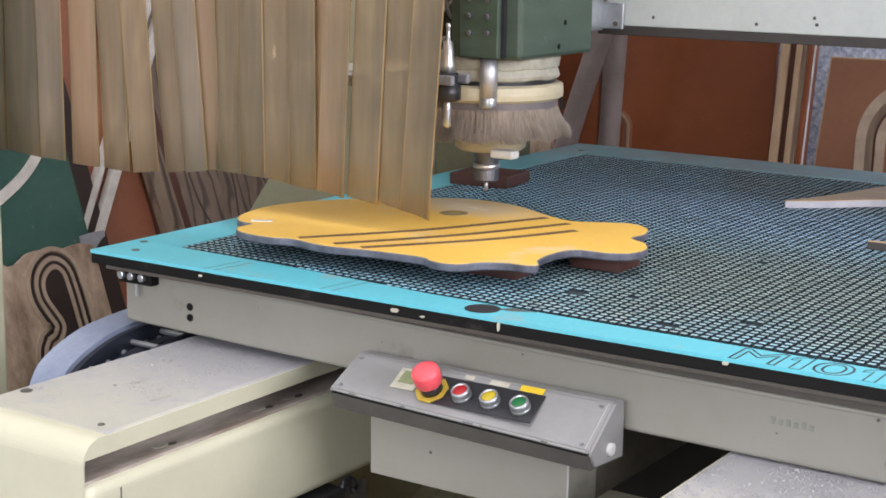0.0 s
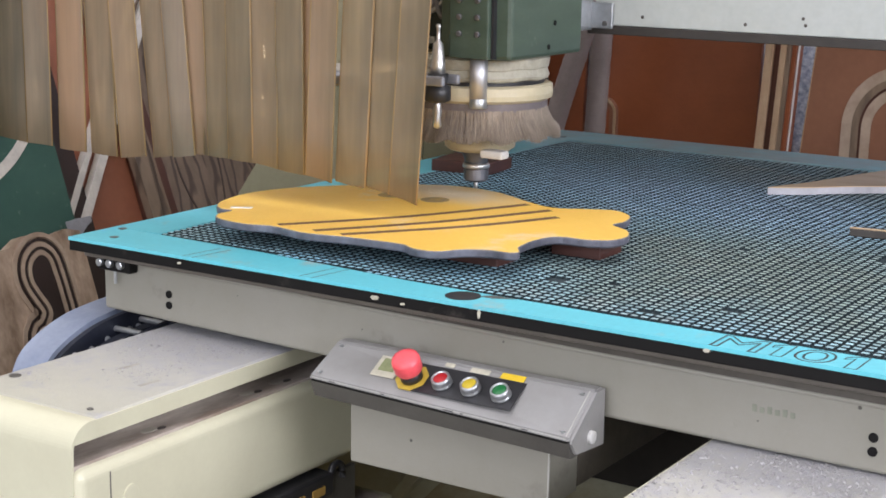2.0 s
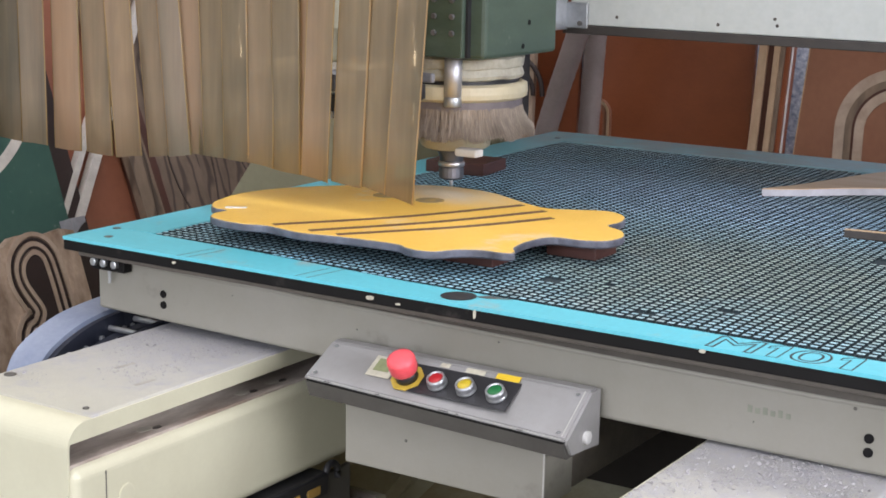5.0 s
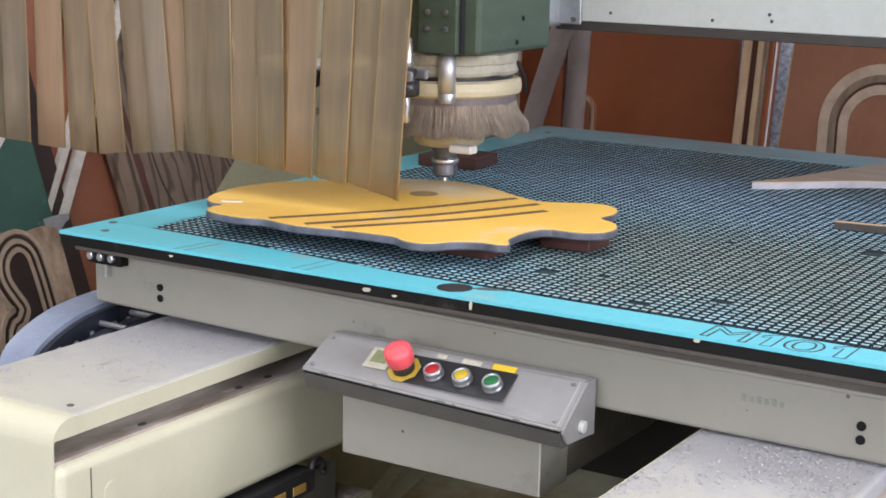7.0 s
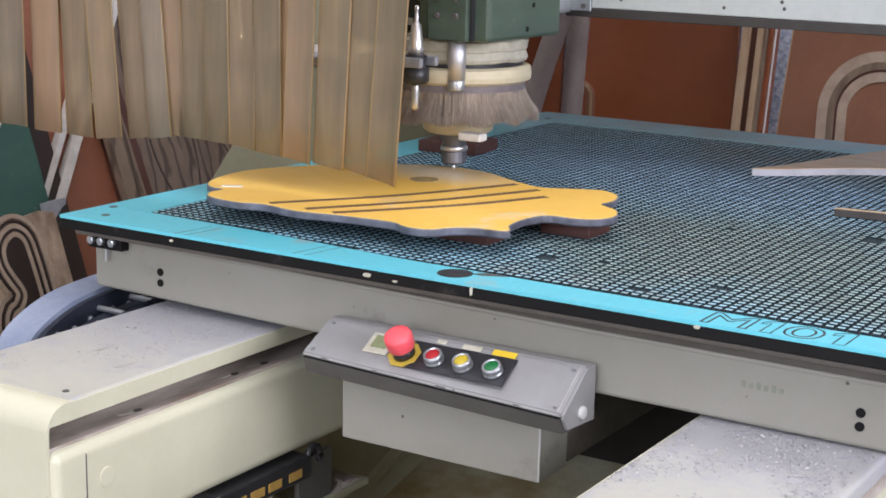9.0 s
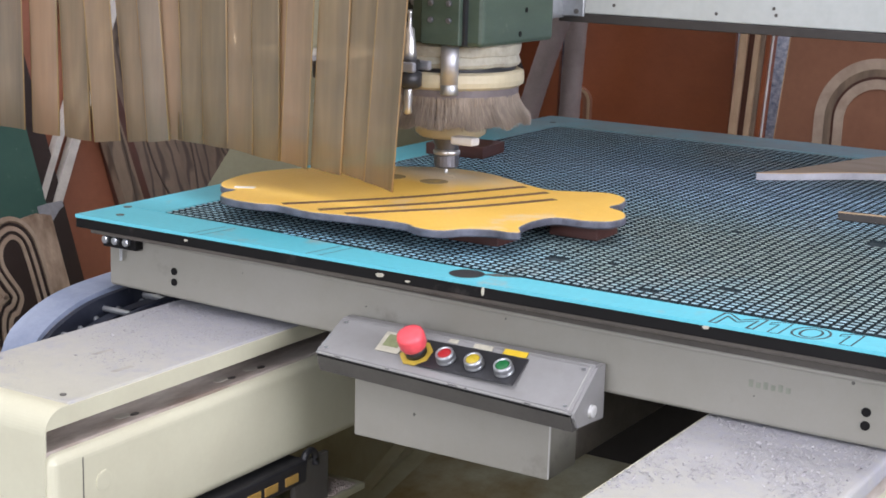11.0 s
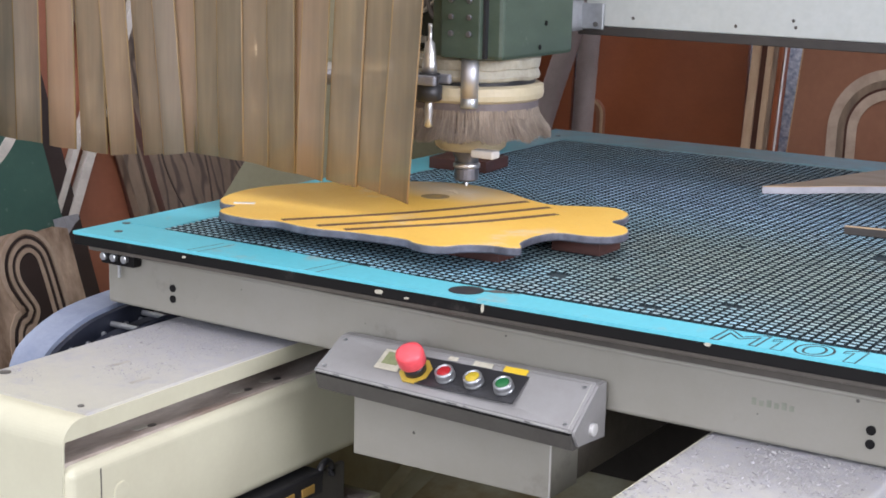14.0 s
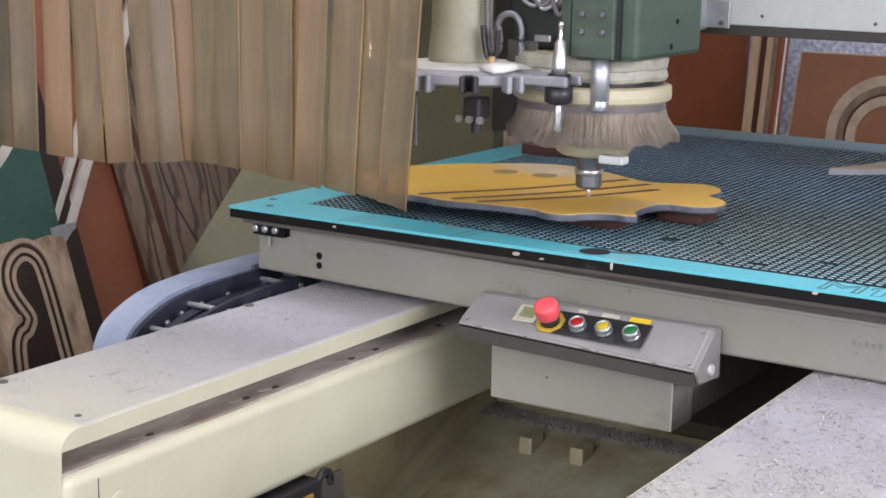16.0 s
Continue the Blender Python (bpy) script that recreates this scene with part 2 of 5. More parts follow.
NAVY = mat("navy_black_chain", (0.010, 0.013, 0.024), 0.45, c2=(0.03, 0.034, 0.05), scale=22, bscale=120, dust=(0.12, 0.12, 0.14), dust_amount=0.05, dust_scale=40)
HOSEBLUE = mat("dusty_blue_grey_band", (0.19, 0.23, 0.325), 0.55, c2=(0.29, 0.33, 0.42), scale=14, bscale=160, bump=0.15)
COVER = mat("white_cover_paint", (0.42, 0.44, 0.42), 0.45, c2=(0.39, 0.41, 0.38), scale=4, bscale=90)
CHIP = mat("wood_chips", (0.29, 0.283, 0.292), 0.95, c2=(0.40, 0.39, 0.39), scale=260, mix=0.5)


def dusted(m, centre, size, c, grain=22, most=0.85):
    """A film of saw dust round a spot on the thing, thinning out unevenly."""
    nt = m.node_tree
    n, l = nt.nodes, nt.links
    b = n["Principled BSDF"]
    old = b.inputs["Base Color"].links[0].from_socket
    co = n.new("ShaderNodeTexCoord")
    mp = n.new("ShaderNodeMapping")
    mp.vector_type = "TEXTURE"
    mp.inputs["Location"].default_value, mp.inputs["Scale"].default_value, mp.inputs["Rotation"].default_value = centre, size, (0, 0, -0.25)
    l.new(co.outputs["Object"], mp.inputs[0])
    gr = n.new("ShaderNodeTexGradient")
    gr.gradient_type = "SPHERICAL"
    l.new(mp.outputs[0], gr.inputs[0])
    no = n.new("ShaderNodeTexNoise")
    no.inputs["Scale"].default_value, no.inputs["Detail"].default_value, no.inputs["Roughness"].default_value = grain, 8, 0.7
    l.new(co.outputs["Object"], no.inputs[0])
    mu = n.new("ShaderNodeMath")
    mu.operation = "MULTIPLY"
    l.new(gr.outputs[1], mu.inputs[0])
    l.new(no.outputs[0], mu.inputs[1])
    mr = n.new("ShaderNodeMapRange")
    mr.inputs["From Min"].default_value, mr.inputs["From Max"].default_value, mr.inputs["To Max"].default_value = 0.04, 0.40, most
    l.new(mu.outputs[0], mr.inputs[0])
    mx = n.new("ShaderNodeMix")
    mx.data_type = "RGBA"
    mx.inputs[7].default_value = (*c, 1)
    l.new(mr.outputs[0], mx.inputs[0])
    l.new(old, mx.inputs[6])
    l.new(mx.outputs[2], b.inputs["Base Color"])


def uneven(m, least=0.80):
    """Each small piece a little lighter or darker than the next."""
    n, l = m.node_tree.nodes, m.node_tree.links
    b = n["Principled BSDF"]
    old = b.inputs["Base Color"].links[0].from_socket
    geo, info, ad, fr, mr, mx = [n.new(k) for k in ("ShaderNodeNewGeometry", "ShaderNodeObjectInfo", "ShaderNodeMath", "ShaderNodeMath", "ShaderNodeMapRange", "ShaderNodeMix")]
    fr.operation = "FRACT"
    l.new(geo.outputs["Random Per Island"], ad.inputs[0])
    l.new(info.outputs["Random"], ad.inputs[1])
    l.new(ad.outputs[0], fr.inputs[0])
    mr.inputs["To Min"].default_value, mr.inputs["To Max"].default_value = least, 1.18
    l.new(fr.outputs[0], mr.inputs[0])
    mx.data_type, mx.blend_type = "RGBA", "MULTIPLY"
    mx.inputs[0].default_value = 1.0
    l.new(old, mx.inputs[6])
    l.new(mr.outputs[0], mx.inputs[7])
    l.new(mx.outputs[2], b.inputs["Base Color"])


dusted(CREAMDUST, (0.0, -0.38, 0.83), (0.60, 0.52, 1.5), (0.37, 0.37, 0.415), 70, 0.9)
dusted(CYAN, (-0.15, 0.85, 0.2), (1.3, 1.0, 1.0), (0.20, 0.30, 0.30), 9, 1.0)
dusted(PAD, (-0.05, 0.12, 0.2), (0.62, 0.30, 1.0), (0.44, 0.68, 0.90), 26, 0.95)
dusted(PAD, (0.23, -0.34, 0.2), (0.55, 0.35, 1.0), (0.27, 0.34, 0.29), 30, 0.9)
dusted(YELLOW, (-0.06, 0.175, 0.011), (0.17, 0.10, 0.10), (0.76, 0.66, 0.50))


def pvc(name, c, clear):
    m = bpy.data.materials.new(name)
    m.use_nodes = True
    nt = m.node_tree
    n, l = nt.nodes, nt.links
    b = n["Principled BSDF"]
    b.inputs["Roughness"].default_value = 0.24
    b.inputs["Specular IOR Level"].default_value = 0.7
    co = n.new("ShaderNodeTexCoord")
    mp = n.new("ShaderNodeMapping")
    mp.inputs["Scale"].default_value = (1.0, 1.0, 0.45)
    l.new(co.outputs["Object"], mp.inputs[0])
    no = n.new("ShaderNodeTexNoise")
    no.inputs["Scale"].default_value, no.inputs["Detail"].default_value = 11, 6
    l.new(mp.outputs[0], no.inputs[0])
    wave = n.new("ShaderNodeTexNoise")
    wave.inputs["Scale"].default_value, wave.inputs["Detail"].default_value = 16, 2
    l.new(mp.outputs[0], wave.inputs[0])
    bp = n.new("ShaderNodeBump")
    bp.inputs["Strength"].default_value, bp.inputs["Distance"].default_value = 0.9, 0.012
    l.new(wave.outputs[0], bp.inputs["Height"])
    l.new(bp.outputs[0], b.inputs["Normal"])
    info = n.new("ShaderNodeObjectInfo")
    add = n.new("ShaderNodeMath")
    add.operation = "MULTIPLY_ADD"
    add.inputs[1].default_value, add.inputs[2].default_value = 0.26, -0.08
    l.new(info.outputs["Random"], add.inputs[0])
    sm = n.new("ShaderNodeMath")
    sp = n.new("ShaderNodeMapping")
    sp.inputs["Scale"].default_value = (1.0, 1.0, 0.05)
    l.new(co.outputs["Object"], sp.inputs[0])
    streak = n.new("ShaderNodeTexNoise")
    streak.inputs["Scale"].default_value, streak.inputs["Detail"].default_value = 90, 5
    l.new(sp.outputs[0], streak.inputs[0])
    ss = n.new("ShaderNodeMath")
    ss.operation = "MULTIPLY_ADD"
    ss.inputs[1].default_value = 0.7
    l.new(streak.outputs[0], ss.inputs[0])
    l.new(add.outputs[0], ss.inputs[2])
    off = n.new("ShaderNodeMath")
    off.operation = "SUBTRACT"
    off.inputs[1].default_value = 0.35
    l.new(ss.outputs[0], off.inputs[0])
    l.new(no.outputs[0], sm.inputs[0])
    l.new(off.outputs[0], sm.inputs[1])
    mx = n.new("ShaderNodeMix")
    mx.data_type = "RGBA"
    mx.inputs[6].default_value, mx.inputs[7].default_value = (*c, 1), (c[0] * 0.36, c[1] * 0.44, c[2] * 0.50, 1)
    l.new(sm.outputs[0], mx.inputs[0])
    warm = n.new("ShaderNodeMapRange")
    warm.inputs["From Min"].default_value, warm.inputs["From Max"].default_value, warm.inputs["To Max"].default_value = 0.55, 1.0, 0.4
    rnd2 = n.new("ShaderNodeMath")
    rnd2.operation = "FRACT"
    mul = n.new("ShaderNodeMath")
    mul.operation = "MULTIPLY"
    mul.inputs[1].default_value = 7.31
    l.new(info.outputs["Random"], mul.inputs[0])
    l.new(mul.outputs[0], rnd2.inputs[0])
    l.new(rnd2.outputs[0], warm.inputs[0])
    mw = n.new("ShaderNodeMix")
    mw.data_type = "RGBA"
    mw.inputs[7].default_value = (c[0] * 1.22, c[1] * 1.12, c[2] * 1.16, 1)
    l.new(warm.outputs[0], mw.inputs[0])
    l.new(mx.outputs[2], mw.inputs[6])
    mx = mw
    l.new(mx.outputs[2], b.inputs["Base Color"])
    tl = n.new("ShaderNodeBsdfTranslucent")
    l.new(mx.outputs[2], tl.inputs[0])
    tr = n.new("ShaderNodeBsdfTransparent")
    tr.inputs[0].default_value = (0.92, 0.80, 0.60, 1)
    a = n.new("ShaderNodeMixShader")
    a.inputs[0].default_value = 0.45
    l.new(b.outputs[0], a.inputs[1])
    l.new(tl.outputs[0], a.inputs[2])
    z = n.new("ShaderNodeMixShader")
    z.inputs[0].default_value = clear
    l.new(a.outputs[0], z.inputs[1])
    l.new(tr.outputs[0], z.inputs[2])
    l.new(z.outputs[0], n["Material Output"].inputs[0])
    return m


OLIVEPVC = pvc("olive_amber_pvc", (0.545, 0.425, 0.29), 0.42)
WARMPVC = pvc("warm_amber_pvc", (0.61, 0.45, 0.31), 0.36)
PALEPVC = pvc("pale_amber_pvc", (0.61, 0.50, 0.39), 0.36)
# rim colour raised to give the glow of light along the strips' edges
PVCEDGE = pvc("amber_pvc_edge_glow", (0.62, 0.42, 0.21), 0.10)

# ---- helpers for meshes ----
BASE = {}


def thing(name, base, label, category, group="", kind=""):
    ob = new(name)
    ob.location = base
    BASE[ob.name] = Vector(base)
    return tagged(ob, label, category, group, kind)


def part(name, bm, material, parent=None, label="", smooth=False):
    base = BASE.get(parent.name, Vector()) if parent else Vector()
    bm.transform(Matrix.Translation(-base))
    bmesh.ops.recalc_face_normals(bm, faces=bm.faces)
    me = bpy.data.meshes.new(name)
    bm.to_mesh(me)
    bm.free()
    for m in material if isinstance(material, (list, tuple)) else [material]:
        me.materials.append(m)
    if smooth:
        for p in me.polygons:
            p.use_smooth = True
    ob = new(name, me)
    if parent:
        ob.parent = parent
        BASE[ob.name] = base
    if label:
        ob["label"] = label
    return ob


def solid(name, bm, material, label, category, group="", kind="", smooth=False):
    """A top-level thing of one mesh, its origin at the base of the mesh."""
    lo = [min(v.co[i] for v in bm.verts) for i in range(3)]
    hi = [max(v.co[i] for v in bm.verts) for i in range(3)]
    base = Vector(((lo[0] + hi[0]) / 2, (lo[1] + hi[1]) / 2, lo[2]))
    bm.transform(Matrix.Translation(-base))
    ob = part(name, bm, material, smooth=smooth)
    ob.location = base
    BASE[ob.name] = base
    return tagged(ob, label, category, group, kind)


def cube(lo, hi, bevel=0.0, seg=2, bm=None):
    bm = bm or bmesh.new()
    vs = bmesh.ops.create_cube(bm, size=1)["verts"]
    for v in vs:
        v.co = Vector([(a + b) / 2 + k * (b - a) for a, b, k in zip(lo, hi, v.co)])
    if bevel:
        es = list({e for v in vs for e in v.link_edges})
        bmesh.ops.bevel(bm, geom=es, offset=bevel, segments=seg, affect="EDGES", profile=0.5)
    return bm


def lathe(profile, centre, seg=40, bm=None, axis="z", wob=0.0):
    """Rings of (radius, height) turned round an axis through centre."""
    bm = bm or bmesh.new()
    rings = []
    for r, h in profile:
        ring = []
        for i in range(seg):
            a = 2 * math.pi * i / seg
            p = (r * math.cos(a), r * math.sin(a), h)
            if axis == "x":
                p = (h, p[0], p[1])
            elif axis == "y":
                p = (p[0], h, p[1])
            ring.append(bm.verts.new(Vector(centre) + Vector(p)))
        rings.append(ring)
    for a, b in zip(rings, rings[1:]):
        for i in range(seg):
            bm.faces.new((a[i], a[(i + 1) % seg], b[(i + 1) % seg], b[i]))
    bm.faces.new(rings[0][::-1])
    bm.faces.new(rings[-1])
    return bm


def rod(a, b, r, seg=16, bm=None):
    bm = bm or bmesh.new()
    a, b = Vector(a), Vector(b)
    q = (b - a).to_track_quat("Z", "Y").to_matrix().to_4x4()
    bmesh.ops.create_cone(bm, cap_ends=True, segments=seg, radius1=r, radius2=r, depth=(b - a).length, matrix=Matrix.Translation((a + b) / 2) @ q)
    return bm


def spline(points, n=8, closed=False):
    out, k = [], len(points)
    for i in range(k if closed else k - 1):
        p = [Vector(points[j % k] if closed else points[min(max(j, 0), k - 1)]) for j in (i - 1, i, i + 1, i + 2)]
        for s in range(n):
            t = s / n
            out.append(0.5 * (2 * p[1] + (p[2] - p[0]) * t + (2 * p[0] - 5 * p[1] + 4 * p[2] - p[3]) * t * t + (3 * p[1] - p[0] - 3 * p[2] + p[3]) * t ** 3))
    if not closed:
        out.append(Vector(points[-1]))
    return out


def tube(points, r, seg=10, n=8, bm=None):
    """A bent round tube through points."""
    bm = bm or bmesh.new()
    path = spline(points, n)
    rings = []
    for i, p in enumerate(path):
        d = (path[min(i + 1, len(path) - 1)] - path[max(i - 1, 0)]).normalized()
        q = d.to_track_quat("Z", "Y")
        rings.append([bm.verts.new(p + q @ Vector((r * math.cos(2 * math.pi * j / seg), r * math.sin(2 * math.pi * j / seg), 0))) for j in range(seg)])
    for a, b in zip(rings, rings[1:]):
        for j in range(seg):
            bm.faces.new((a[j], a[(j + 1) % seg], b[(j + 1) % seg], b[j]))
    bm.faces.new(rings[0][::-1])
    bm.faces.new(rings[-1])
    return bm


def prism(outline, lo, hi, axis="z", bm=None):
    """A flat outline drawn out along an axis. Outline: (x, y) for z, (y, z) for x, (x, z) for y."""
    bm = bm or bmesh.new()
    put = {"z": lambda p, h: (p[0], p[1], h), "x": lambda p, h: (h, p[0], p[1]), "y": lambda p, h: (p[0], h, p[1])}[axis]
    a = [bm.verts.new(put(p, lo)) for p in outline]
    b = [bm.verts.new(put(p, hi)) for p in outline]
    k = len(a)
    for i in range(k):
        bm.faces.new((a[i], a[(i + 1) % k], b[(i + 1) % k], b[i]))
    bm.faces.new(a[::-1])
    bm.faces.new(b)
    return bm


def ribbon(points, width, lo, hi, n=8, closed=False):
    """A band that follows a line (x, y) at one height."""
    path = spline([(*p, 0) for p in points], n, closed)
    bm = bmesh.new()
    left, right = [], []
    for i, p in enumerate(path):
        q0, q1 = (path[i - 1], path[(i + 1) % len(path)]) if closed else (path[max(i - 1, 0)], path[min(i + 1, len(path) - 1)])
        d = (q1 - q0).normalized()
        s = Vector((-d.y, d.x, 0)) * width / 2
        left.append(p + s)
        right.append(p - s)
    m = len(path)
    rows = [[bm.verts.new((v.x, v.y, z)) for v in side] for side, z in ((left, lo), (left, hi), (right, hi), (right, lo))]
    for a, b in zip(rows, rows[1:] + rows[:1]):
        for i in range(m if closed else m - 1):
            bm.faces.new((a[i], a[(i + 1) % m], b[(i + 1) % m], b[i]))
    if not closed:
        bm.faces.new([r[0] for r in rows])
        bm.faces.new([r[-1] for r in rows][::-1])
    return bm


# ---- the workshop ----
W0, W1, V0, V1, TOP = -1.34, 5.6, -5.8, 2.72, 4.0


def room():
    solid("floor", cube((W0 - 0.2, V0 - 0.2, -0.2), (W1 + 0.2, V1 + 0.2, 0)), CONCRETE, "grey stained concrete workshop floor with dust", "floor", kind="structure")
    solid("wall_north", cube((W0 - 0.2, V1, 0), (W1 + 0.2, V1 + 0.2, TOP)), PLASTER, "blue-grey rough plaster wall behind the leaning boards", "wall", kind="structure")
    solid("wall_west", cube((W0 - 0.2, V0, 0), (W0, V1, TOP)), ROOM, "pale painted workshop wall beside the board stack", "wall", kind="structure")
    # south and east walls are unseen; their openings are placed for the added lamps
    bm = bmesh.new()
    for a, b in (((W0, 0), (-0.9, TOP)), ((3.7, 0), (W1, TOP)), ((-0.9, 3.5), (3.7, TOP))):
        cube((a[0], V0 - 0.2, a[1]), (b[0], V0, b[1]), bm=bm)
    solid("wall_south", bm, ROOM, "unseen pale painted workshop wall with an assumed gate opening", "wall", kind="structure")
    bm = bmesh.new()
    for a, b in (((V0, 0), (V1, 1.6)), ((V0, 3.2), (V1, TOP)), ((V0, 1.6), (-3.0, 3.2)), ((1.0, 1.6), (V1, 3.2))):
        cube((W1, a[0], a[1]), (W1 + 0.2, b[0], b[1]), bm=bm)
    solid("wall_east", bm, ROOM, "unseen pale painted workshop wall with an added window opening", "wall", kind="structure")
    solid("ceiling", cube((W0 - 0.2, V0 - 0.2, TOP), (W1 + 0.2, V1 + 0.2, TOP + 0.2)), ROOM, "pale painted workshop ceiling", "ceiling", kind="structure")


# ---- the machine's bed and rails ----
def bed():
    root = thing("machine_bed", (0.62, 0.6, 0), "olive and cream painted router bed, stained and dusty", "machine base")
    # sloping trough between the rails
    part("trough", prism([(0.0, 0.0), (2.2, 0.0), (2.2, 0.56), (0.80, 0.56), (0.76, 0.545), (0.30, 0.43), (0.0, 0.40)], 0.2005, 0.66, "x"), OLIVE, root, "olive stained sloping tray")
    # near-black stands for the shade under the table, right of the box
    part("sump", prism([(0.0, 0.0), (2.2, 0.0), (2.2, 0.30), (0.0, 0.26)], 0.66, 1.037, "x"), mat_once("oily_under_table_shade", (0.022, 0.018, 0.014), 0.5), root, "black sump with under-table shade in its colour")
    part("cross_beam", cube((0.201, 0.80, 0.56), (0.52, 0.92, 0.60), 0.006), OLIVE, root)
    part("gusset", prism([(0.45, 0.468), (0.80, 0.556), (0.80, 0.60), (0.76, 0.60)], 0.201, 0.225, "x"), OLIVE, root)
    part("sloping_plate", prism([(0.30, 0.4325), (0.76, 0.5475), (0.80, 0.5625), (0.80, 0.5665), (0.76, 0.5515), (0.30, 0.4365)], 0.262, 0.66, "x"), mat("stained_pale_olive", (0.47, 0.46, 0.33), 0.45, c2=(0.24, 0.175, 0.08), scale=5.5, mix=0.4), root, "paler sloping plate")
    for x in (0.343, 0.437):
        part("stop_block", cube((x, 0.668, 0.50), (x + 0.024, 0.71, 0.556), 0.003), OLIVE, root)
    part("dust_drift", mound((0.215, 0.730), (0.655, 0.815), 0.5605, 0.0035, 2600, 12, (0.0007, 0.0024)), mat_once("dark_dust", (0.26, 0.24, 0.22), 0.95), root, "grey drift of wood dust")
    part("dust_bank", mound((0.21, 0.80), (0.51, 0.91), 0.598, 0.012, 900, 5), CHIP, root, "grey wood dust and chips")
    return root


def mound(a, b, z, h, n, seed, size=(0.002, 0.007)):
    """A drift of small bits, thickest along its middle."""
    rnd = random.Random(seed)
    bm = bmesh.new()
    for _ in range(n):
        x, y = rnd.uniform(a[0], b[0]), rnd.uniform(a[1], b[1])
        s, q = rnd.uniform(*size), rnd.uniform(0, 1.57)
        k = 1 - abs((y - a[1]) / (b[1] - a[1]) * 2 - 1)
        top = z + h * k * rnd.uniform(0.1, 0.9)
        lo, hi = [[bm.verts.new((x + g * s * math.cos(q + w * 1.5708), y + g * s * math.sin(q + w * 1.5708), zz)) for w in range(4)] for g, zz in ((1.0, z - 0.004), (0.6, top))]
        for w in range(4):
            bm.faces.new((lo[w], lo[(w + 1) % 4], hi[(w + 1) % 4], hi[w]))
        bm.faces.new(hi)
        bm.faces.new(lo[::-1])
    return bm


def rail_body(mirror):
    """One long guideway: foot casting, ledge with bolt holes, folded sheet cover, end cap."""
    sx = (lambda x: 1.2375 - x) if mirror else (lambda x: x)

    def cb(x0, x1, y0, y1, z0, z1, bev=0.0, seg=2):
        a, b = sorted((sx(x0), sx(x1)))
        return cube((a, y0, z0), (b, y1, z1), bev, seg)
    root = thing("guide_rail", (sx(0.22), 0.6, 0), "cream painted router guideway with a dusty sheet metal cover", "machine rail", "machine rails")
    part("casting", cb(0.115, 0.334, -0.334, 1.9, 0.651, 0.777, 0.014, 6), CREAM, root)
    # the mirrored foot takes the same under-table shade colour
    part("foot", cb(0.12, 0.20, -0.2, 1.9, 0, 0.665), OLIVE if not mirror else mat_once("oily_under_table_shade", (0.022, 0.018, 0.014), 0.5), root, "stained foot of the guideway")
    part("guideway", cb(0.20, 0.322, -0.331, 1.9, 0.772, 0.780, 0.001), RAILDIRT, root, "brown oily guideway ledge")
    part("web", cb(0.12, 0.262, -0.331, 1.9, 0.776, 0.812), RAILDIRT, root)
    part("cover", cb(0.108, 0.321, -0.296, 0.9, 0.806, 0.828, 0.005, 3), CREAMDUST, root, "dusty cream sheet cover strewn with chips")
    part("cover_lip", cb(0.3205, 0.3225, -0.294, 0.9, 0.8045, 0.8255), CREAM, root, "clean cream lip of the cover")
    # the cap's rounded shoulder
    arc = [k * 1.5708 / 12 for k in range(13)]
    prof = [(-0.296, 0.828)] + [(-0.305 - 0.03 * math.sin(a), 0.798 + 0.03 * math.cos(a)) for a in arc] + [(-0.340, 0.60), (-0.336, 0.60)]
    prof += [(-0.305 - 0.027 * math.sin(a), 0.798 + 0.027 * math.cos(a)) for a in arc[::-1]] + [(-0.296, 0.825)]
    a, b = sorted((sx(0.106), sx(0.326)))
    part("end_cap", prism(prof, a, b, "x"), CREAM, root, "folded cream end cap")
    a, b = sorted((sx(0.3235), sx(0.3257)))
    part("cap_return", prism([(-0.3325, 0.806), (-0.297, 0.806), (-0.297, 0.8265)] + [(-0.305 - 0.0285 * math.sin(v), 0.798 + 0.0285 * math.cos(v)) for v in arc[:-1]], a, b, "x"), CREAM, root)
    part("seam", cb(0.3335, 0.3344, -0.2862, -0.2845, 0.68, 0.765), DARKGREY, root)
    for y in (-0.172, 0.008, 0.068, 0.24, 0.30, 0.47):
        for dx, dy, r, h, mt, lab in ((0.307, 0.0, 0.0045, 0.7812, BRONZE, "bolt_hole"), (0.300, -0.014, 0.0085, 0.7807, PLYRAIL, "filled_recess")):
            bm = lathe([(r, 0.780), (r, h - 0.0004), (r * 0.8, h)], (0, 0, 0), 20)
            bm.transform(Matrix.Translation((sx(dx), y + dy, 0)) @ Matrix.Diagonal((0.9, 1.5, 1, 1)))
            part(lab, bm, mt, root)
    for x, y, r in ((0.295, -0.275, 0.004), (0.126, -0.233, 0.0075), (0.119, 0.245, 0.0075)):
        part("screw", lathe([(r, 0.828), (r, 0.8292), (r * 0.7, 0.8298)], (sx(x), y, 0), 16), DARKGREY, root)
    if not mirror:
        for x, y in ((0.208, -0.139), (0.277, -0.177)):
            part("smudge", ribbon([(x, y), (x + 0.003, y + 0.032)], 0.007, 0.8279, 0.8283), mat_once("grey_smudge", (0.40, 0.38, 0.33), 0.6), root, "grey smudge")
    part("round_plug", lathe([(0.0125, 0.0), (0.0125, 0.0012), (0.010, 0.0016)], (sx(0.334), -0.253, 0.728), 24, axis="x"), CREAM, root)
    return root


